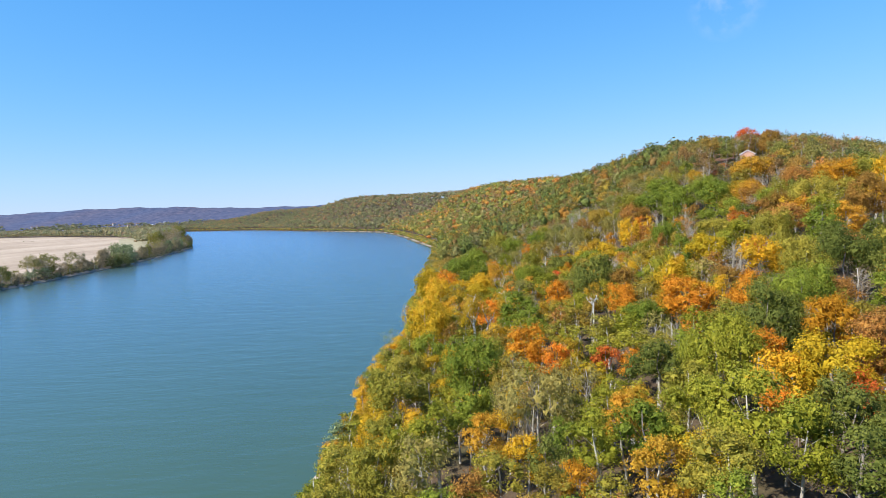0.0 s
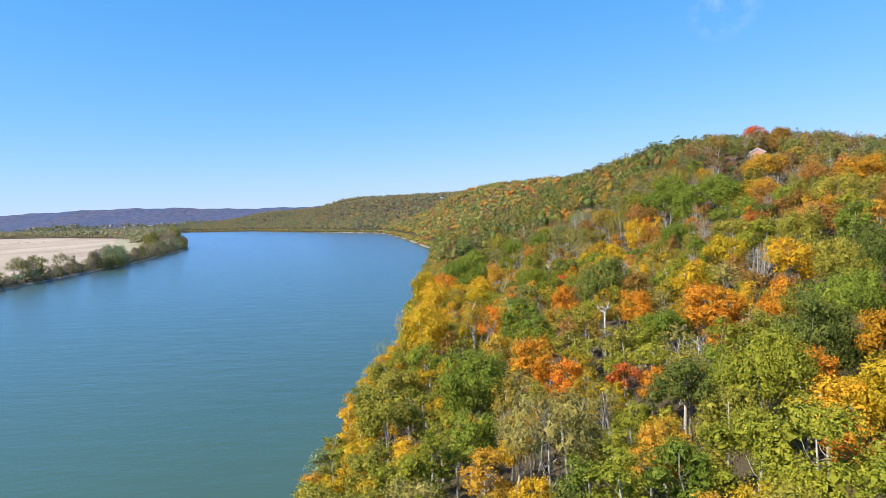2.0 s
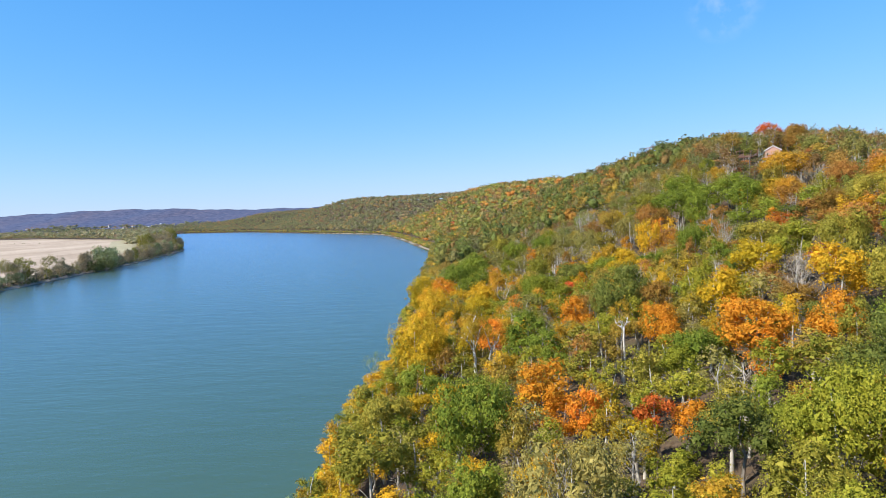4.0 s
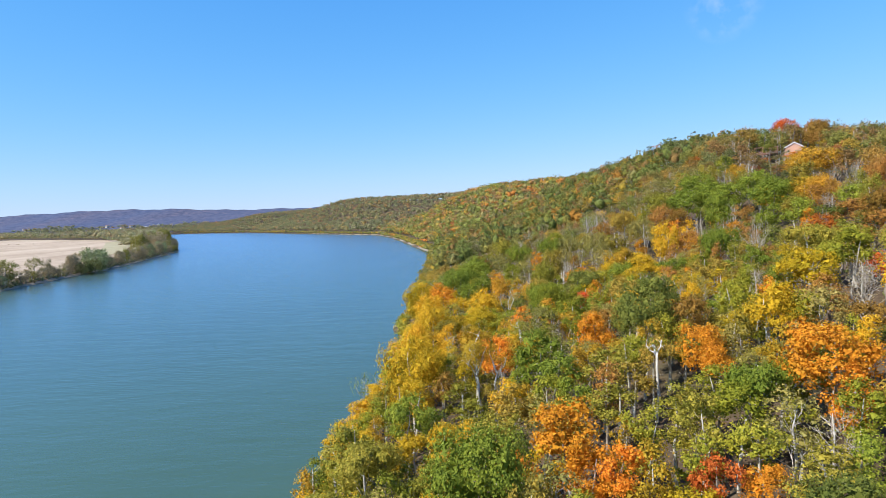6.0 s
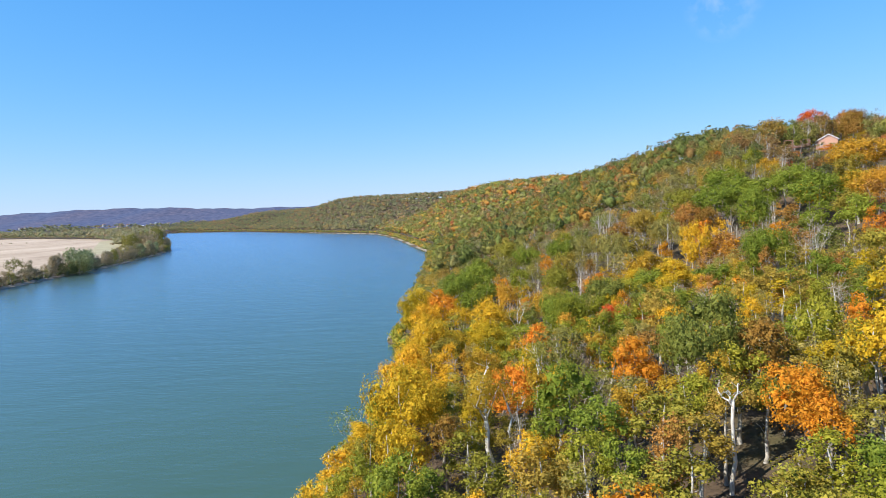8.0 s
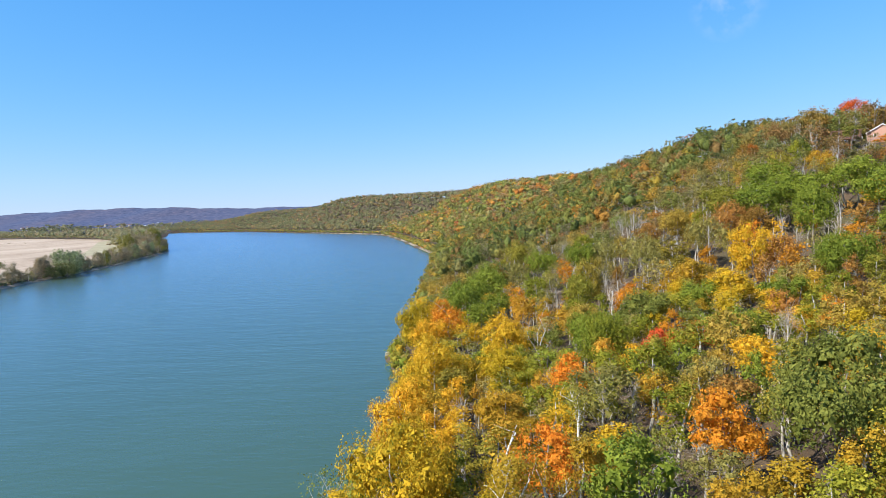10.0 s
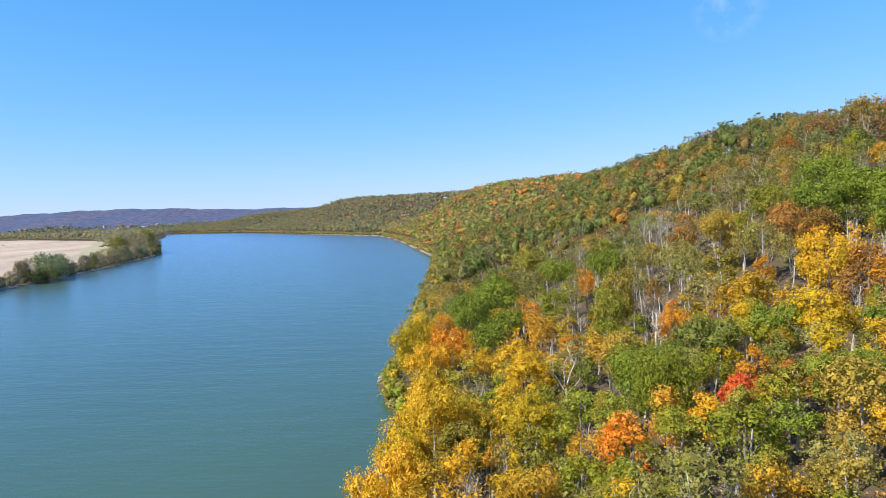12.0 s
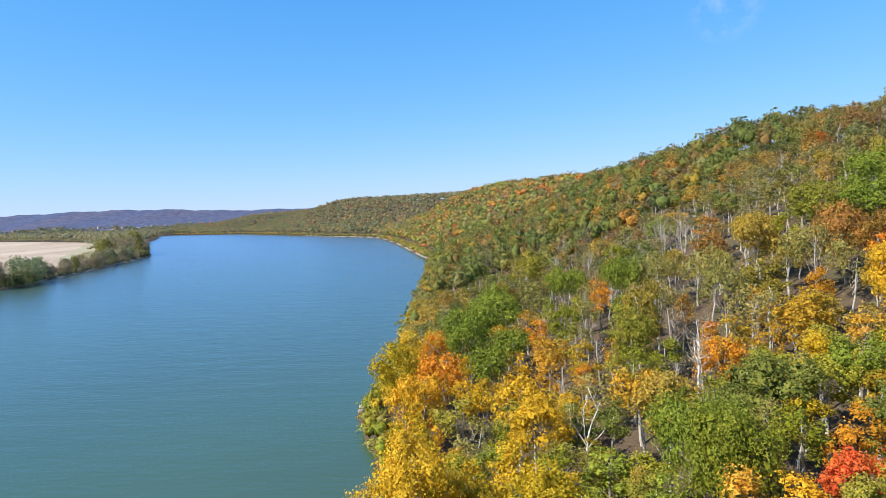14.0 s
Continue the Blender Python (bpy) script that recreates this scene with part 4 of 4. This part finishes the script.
for bx, by, r, h, kind in [(-326, 570, 12.5, 24, "willow"), (-334, 586, 9, 20, "willow"), (-318, 556, 8, 16, "dark"), (-321, 545, 7, 13, "dark"), (-318, 455, 8, 17, "olive"), (-313, 428, 6, 18, "pale"),
                           (-432, 905, 9, 31, "olive"), (-428, 885, 9, 28, "brown"), (-440, 918, 10, 33, "olive"), (-424, 865, 8, 26, "brown"), (-450, 935, 9, 31, "brown"), (-436, 850, 8, 24, "olive"),
                           (-455, 900, 10, 32, "brown"), (-470, 940, 10, 30, "olive"), (-480, 965, 9, 29, "willow"), (-462, 880, 8, 26, "olive"), (-495, 985, 10, 26, "willow"), (-505, 1010, 10, 25, "dark"), (-413, 838, 6, 15, "brown")]:
    tagged(tree(kind, bx, by, r, h, bank_gen, 0, bushy=True), "tall " + BANK_WORDS[kind] + " on the farmed river bank", "tree", "trees on the far bank")

x, y, d, f, wet, g = scattered(-2700, -430, 930, 2620, 15, 61)
outline = [(-325, -200), (-500, 930), (-620, 1165), (-865, 1485), (-1295, 1835), (-1800, 2090), (-1950, 1400), (-1900, -200)]
inside = np.zeros(len(x), bool)
for (ax, ay), (bx, by) in zip(outline, outline[1:] + outline[:1]):
    if ay != by:
        inside ^= ((ay > y) != (by > y)) & (x < (bx - ax) * (y - ay) / (by - ay) + ax)
edge = to_line(x, y, np.array([(-500, 960), (-620, 1180), (-860, 1500), (-1290, 1850), (-1800, 2110)], float))
keep = ~wet & ~inside & (f < d) & (f > 8) & ((edge < 75) | (waves(x * 0.55, y * 0.6) > 0.15) | (y > 2380)) & (x > -0.9 * y - 300)
x, y = x[keep], y[keep]
rows = np.stack([x, y, g.uniform(6.0, 9.5, len(x)), g.uniform(14, 23, len(x)), g.choice([0, 1, 2, 3, 8, 9, 10], len(x), p=[0.26, 0.16, 0.02, 0.26, 0.04, 0.14, 0.12])], 1)
woods("valley_woods", "belts of dull green and brown trees behind the field", rows, 40, 1.0, 8, 62, leaf=HAZY_LEAF)


def ridge_height(x, y):
    """The height of the far ridge's slope."""
    k = np.clip((np.asarray(y) - 2550) / 1050, 0, 1)
    return 3 + (np.interp(x, rx, crest) - 3) * k**1.25


x, y, d, f, wet, g = scattered(-2500, -700, 2540, 2960, 21, 67)
keep = (waves(x * 0.4, y * 0.9) > -0.35) & (y < 2760 + 190 * waves(x * 0.6, 0 * y))
x, y = x[keep], y[keep]
rows = np.stack([x, y, g.uniform(8, 13, len(x)), g.uniform(12, 20, len(x)), g.choice([0, 1, 3, 8, 9, 10], len(x), p=[0.22, 0.2, 0.24, 0.06, 0.14, 0.14])], 1)
woods("ridge_foot_woods", "dull green and brown woods at the foot of the far ridge", rows, 32, 1.3, 8, 68, leaf=HAZY_LEAF, height=ridge_height)

# trees along the low bank beyond the tongue
far_line = FARM_BANK[:6]
far_steps = np.r_[0, np.cumsum(np.hypot(*np.diff(far_line, axis=0).T))]
far_bank_gen = np.random.default_rng(69)
rows = []
for along in np.arange(0, far_steps[-1], 5.0):
    fx, fy = (float(np.interp(along, far_steps, far_line[:, n])) for n in (0, 1))
    rows.append((fx - far_bank_gen.uniform(4, 16), fy - far_bank_gen.uniform(0, 8), far_bank_gen.uniform(4, 7), far_bank_gen.uniform(9, 15), far_bank_gen.choice([0, 1, 3, 8, 9, 10], p=[0.2, 0.14, 0.26, 0.12, 0.16, 0.12])))
edge_line = np.array([(-520, 985), (-640, 1200), (-880, 1515), (-1300, 1865), (-1760, 2095)], float)
edge_steps = np.r_[0, np.cumsum(np.hypot(*np.diff(edge_line, axis=0).T))]
for along in np.arange(0, edge_steps[-1], 5.5):
    fx, fy = (float(np.interp(along, edge_steps, edge_line[:, n])) for n in (0, 1))
    rows.append((fx - far_bank_gen.uniform(3, 22), fy - far_bank_gen.uniform(0, 15), far_bank_gen.uniform(3.5, 6.5), far_bank_gen.uniform(9.1, 13), far_bank_gen.choice([0, 1, 3, 8, 9, 10], p=[0.24, 0.16, 0.26, 0.06, 0.16, 0.12])))
woods("far_bank_trees", "dull olive and brown trees lining the low bank", rows, 46, 0.8, 8, 70, leaf=HAZY_LEAF)

# low brush along the farmed bank and on the field
x, y, d, f, wet, g = scattered(-480, -295, 250, 960, 3.2, 63)
keep = ~wet & (f < d) & (f > 0.8) & (f < 9)
x, y = np.r_[x[keep], -1040, -1056, -985, -1062, -1135], np.r_[y[keep], 1420, 1436, 1395, 1418, 1432]
rows = np.stack([x, y, g.uniform(1.4, 2.8, len(x)), g.uniform(3.0, 6.0, len(x)), g.choice([0, 1, 3, 9, 10], len(x), p=[0.16, 0.14, 0.3, 0.2, 0.2])], 1)
woods("bank_brush", "tangled brown and green brush along the low bank", rows, 30, 0.8, 7, 64, leaf=HAZY_LEAF)

# ---- undergrowth on the bluff ----
x, y, d, f, wet, g = scattered(-28, 134, 46, 330, 2.7, 65)
keep = ~wet & (d < f) & (d > 0.6) & (x < 0.72 * y + 16) & (g.uniform(size=len(x)) < np.where((d < 5) | (x > 95) & in_view_of_house(x, y), 1.0, np.where(y > 195, 0.62, 0.95)))
x, y, d = x[keep], y[keep], d[keep]
rows = np.stack([x, y, g.uniform(0.9, 2.0, len(x)), g.uniform(1.2, 3.6, len(x)) + (d < 5) * 1.6, g.choice([0, 2, 3, 4, 5, 8, 9, 10], len(x), p=[0.14, 0.2, 0.22, 0.06, 0.04, 0.06, 0.14, 0.14])], 1)
woods("undergrowth", "shrubs and saplings in green, olive and brown on the slope", rows, 40, 0.55, 7, 66, leaf=MUTED_LEAF)

# ---- rocks and silt on the shore ----
def shore_strip(name, line, inland, words):
    """A narrow strip of bare silt along a bank, from the water's edge inland."""
    pts = [np.array(line[0], float)]
    for p, q in zip(line[:-1], line[1:]):
        many = max(1, round(math.hypot(*(np.array(q) - p)) / 6))
        pts += [p + (np.array(q) - p) * k / many for k in range(1, many + 1)]
    pts = np.array(pts)
    ahead = unit(np.gradient(pts, axis=0))
    side = np.stack([ahead[:, 1], -ahead[:, 0]], -1) * inland
    wander = 0.35 * np.sin(np.arange(len(pts)) * 1.7) + 0.25 * np.sin(np.arange(len(pts)) * 0.61)
    rows = []
    for off, z in ((-0.7, 0.05), (0.9, 0.45), (2.6, 1.25)):
        p = pts + side * (off + wander * (off > 0))[:, None]
        rows.append(np.c_[p, np.maximum(z, ground(p[:, 0], p[:, 1]) + 0.12)])
    n = len(pts)
    faces = [(j * n + i, j * n + i + 1, (j + 1) * n + i + 1, (j + 1) * n + i) for j in range(2) for i in range(n - 1)]
    ob = link_mesh(name, plain_mesh(name, np.vstack(rows), faces, True), PALE_SILT)
    return tagged(ob, words, "shore", kind="structure")


shore_strip("shore_1", FARM_BANK[4:14], 1, "narrow strip of bare pale silt along the low bank")
shore_strip("shore_2", BLUFF_BANK[13:20], 1, "thin pale line of bare shore under the far woods")
def boulder(x, y, size, seed, mat=ROCK):
    g = np.random.default_rng(seed)
    bm = bmesh.new()
    bmesh.ops.create_icosphere(bm, subdivisions=2, radius=1.0)
    shape = np.array([g.uniform(0.8, 1.4), g.uniform(0.8, 1.2), g.uniform(0.5, 0.8)]) * size
    for v in bm.verts:
        k = 1 + 0.35 * noise.noise(v.co * 1.3 + Vector((seed, 0, 0))) + 0.12 * noise.noise(v.co * 3.1)
        v.co = Vector(shape * np.array(v.co) * k)
    me = bpy.data.meshes.new("boulder")
    bm.to_mesh(me)
    bm.free()
    ob = link_mesh("boulder", me, mat)
    ob.matrix_basis = pose(x, y, max(float(ground(x, y)), -0.1) + 0.1 * size, 0, 0, g.uniform(0, 360))
    return tagged(ob, "pale limestone boulder at the water's edge", "rock", "boulders on the shore")


rock_gen = np.random.default_rng(71)
for _ in range(46):
    ry = rock_gen.uniform(60, 128)
    rx0 = float(np.interp(ry, BLUFF_BANK[:, 1], BLUFF_BANK[:, 0]))
    boulder(rx0 + rock_gen.uniform(-0.9, 2.2), ry, rock_gen.uniform(0.35, 1.2), int(rock_gen.integers(1e6)))
for ry in (98, 99.5, 108, 112, 113.5, 264, 267, 270, 560, 566):
    rx0 = float(np.interp(ry, BLUFF_BANK[:, 1], BLUFF_BANK[:, 0]))
    boulder(rx0 + rock_gen.uniform(-0.4, 0.6), ry, rock_gen.uniform(0.6, 1.2), int(rock_gen.integers(1e6)))


def fallen_log(x, y, length, turn, seed):
    g = np.random.default_rng(seed)
    pts, rad = limb((0, 0, 0), (1, 0, 0), length, 0.2, g, 0.06, 6, 0.0)
    ob = link_mesh("fallen_log", plain_mesh("fallen_log", *joined([tube(pts, rad, 7), tube(*limb(pts[3], (0.6, 0.8, 0.3), 1.4, 0.07, g), 5)]), True), PALE_BARK)
    a = radians(turn)
    z0, z1 = float(ground(x, y)), float(ground(x + length * math.cos(a), y + length * math.sin(a)))
    ob.matrix_basis = Matrix.Translation((x, y, z0 + 0.15)) @ Matrix.Rotation(a, 4, "Z") @ Matrix.Rotation(-math.atan2(z1 - z0, length), 4, "Y")
    return tagged(ob, "weathered fallen log lying on the slope", "log", "fallen logs")


for k, (lx, ly, ll, la) in enumerate([(30.7, 223, 5, 20), (32, 221.5, 4.5, 5), (52, 274, 6, -10), (9, 86, 5, 70), (13.5, 84, 4, 120), (-19.5, 128, 6, 160)]):
    fallen_log(lx, ly, ll, la, 80 + k)

# ---- the house on the crest ----
def block(size, at=(0, 0, 0), bevel=0.0):
    bm = bmesh.new()
    bmesh.ops.create_cube(bm, size=1.0)
    for v in bm.verts:
        v.co = Vector((v.co.x * size[0] + at[0], v.co.y * size[1] + at[1], v.co.z * size[2] + at[2]))
    if bevel:
        bmesh.ops.bevel(bm, geom=bm.edges[:], offset=bevel, segments=1, affect="EDGES")
    return bm


def part(name, bm, mat, parent, label=""):
    me = bpy.data.meshes.new(name)
    bm.to_mesh(me)
    bm.free()
    ob = link_mesh(name, me, mat, parent)
    return tagged(ob, label)


def prism(points, y0, y1):
    """An upright outline in x and z, drawn from y0 to y1."""
    bm = bmesh.new()
    a = [bm.verts.new((x, y0, z)) for x, z in points]
    b = [bm.verts.new((x, y1, z)) for x, z in points]
    bm.faces.new(a)
    bm.faces.new(b[::-1])
    for i in range(len(a)):
        bm.faces.new((a[i - 1], b[i - 1], b[i], a[i]))
    bmesh.ops.recalc_face_normals(bm, faces=bm.faces[:])
    return bm


def crest_house():
    ob = new("house")
    w, eave, apex, deep = 4.2, 3.9, 6.4, 12.0
    part("wall", prism([(-w, -2.5), (w, -2.5), (w, eave), (0, apex), (-w, eave)], 0, deep), BRICK, ob, "salmon pink brick walls with a gable")
    for side in (-1, 1):
        part("roof", prism([(0, apex + 0.02), (side * (w + 0.55), eave - 0.31), (side * (w + 0.55), eave - 0.08), (0, apex + 0.27)], -0.45, deep + 0.45), SHINGLE, ob, "grey shingled roof slope")
        part("fascia", prism([(0, apex - 0.1), (side * (w + 0.6), eave - 0.46), (side * (w + 0.6), eave - 0.02), (0, apex + 0.32)], -0.56, -0.45), TRIM, ob, "white painted gable board")
        part("gutter", block((0.14, deep + 0.9, 0.16), (side * (w + 0.64), deep / 2, eave - 0.24)), TRIM, ob, "white gutter")
    for wx, wz, ww, wh in [(-2.9, 1.6, 0.9, 1.3), (1.9, -0.6, 1.0, 1.2)]:
        win = part("window", block((ww, 0.06, wh), (wx, -0.03, wz)), GLASS, ob, "dark window pane")
        for sx in (-1, 1):
            part("frame", block((0.1, 0.1, wh + 0.2), (wx + sx * (ww / 2 + 0.05), -0.05, wz)), TRIM, win, "white frame")
        part("sill", block((ww + 0.3, 0.16, 0.1), (wx, -0.08, wz - wh / 2 - 0.05)), TRIM, win, "white sill")
    ob.matrix_basis = pose(127.5, 292, 58.0, 0, 0, -24) @ Matrix.Scale(0.68, 4)
    return tagged(ob, "salmon brick house with white gable trim among the crest trees", "house")


def house_deck():
    ob = new("deck")
    part("floor", block((8.0, 3.6, 0.22), (0, 0, 0)), DECKWOOD, ob)
    for px in (-3.9, -1.3, 1.3, 3.9):
        for py in (-1.7, 1.7):
            part("post", block((0.2, 0.2, 7.2), (px, py, -1.0), 0.02), DECKWOOD, ob)
    for py in (-1.75, 1.75):
        for pz in (0.5, 0.75, 1.05):
            part("rail", block((8.0, 0.08, 0.1), (0, py, pz)), DECKWOOD, ob)
    for px in (-3.95, 3.95):
        part("rail", block((0.08, 3.6, 0.1), (px, 0, 1.05)), DECKWOOD, ob)
    part("beam", block((8.2, 0.2, 0.25), (0, -1.7, 2.55)), DECKWOOD, ob)
    ob.matrix_basis = pose(119.4, 297.2, 58.6, 0, 0, -24)
    return tagged(ob, "reddish wooden deck with posts and rails beside the house", "deck")


crest_house()
house_deck()

# ---- far buildings at the foot of the ridge ----
def far_building(x, y, z, w, deep, h, turn, seed):
    ob = new("farm_building")
    part("wall", block((w, deep, h + 6), (0, 0, h / 2 - 3)), FARWALL, ob)
    part("roof", prism([(-w / 2 - 0.6, h), (w / 2 + 0.6, h), (0, h + w * 0.28)], -deep / 2 - 0.6, deep / 2 + 0.6), FARROOF if seed % 3 else TRIM, ob)
    for k in (-1, 0, 1):
        part("window", block((w * 0.12, 0.2, h * 0.25), (k * w * 0.28, -deep / 2 - 0.02, h * 0.55)), GLASS, ob)
    ob.matrix_basis = pose(x, y, z, 0, 0, turn)
    return tagged(ob, "pale far off building with a pitched roof in the valley", "building", "buildings across the valley")


far_gen = np.random.default_rng(91)
for k in range(26):
    by = far_gen.uniform(2590, 2900)
    bx = far_gen.uniform(-0.60, -0.36) * by if k < 20 else far_gen.uniform(-0.76, -0.68) * by
    k1 = (by - 2550) / 1050
    top = float(np.interp(bx, rx, crest))
    far_building(bx, by, 3 + (top - 3) * k1**1.25 + 3, far_gen.uniform(7, 11), far_gen.uniform(8, 20), far_gen.uniform(3, 5), far_gen.uniform(-60, 60), k)

# every first tree takes its place and size
for ob, m in final:
    ob.matrix_basis = m
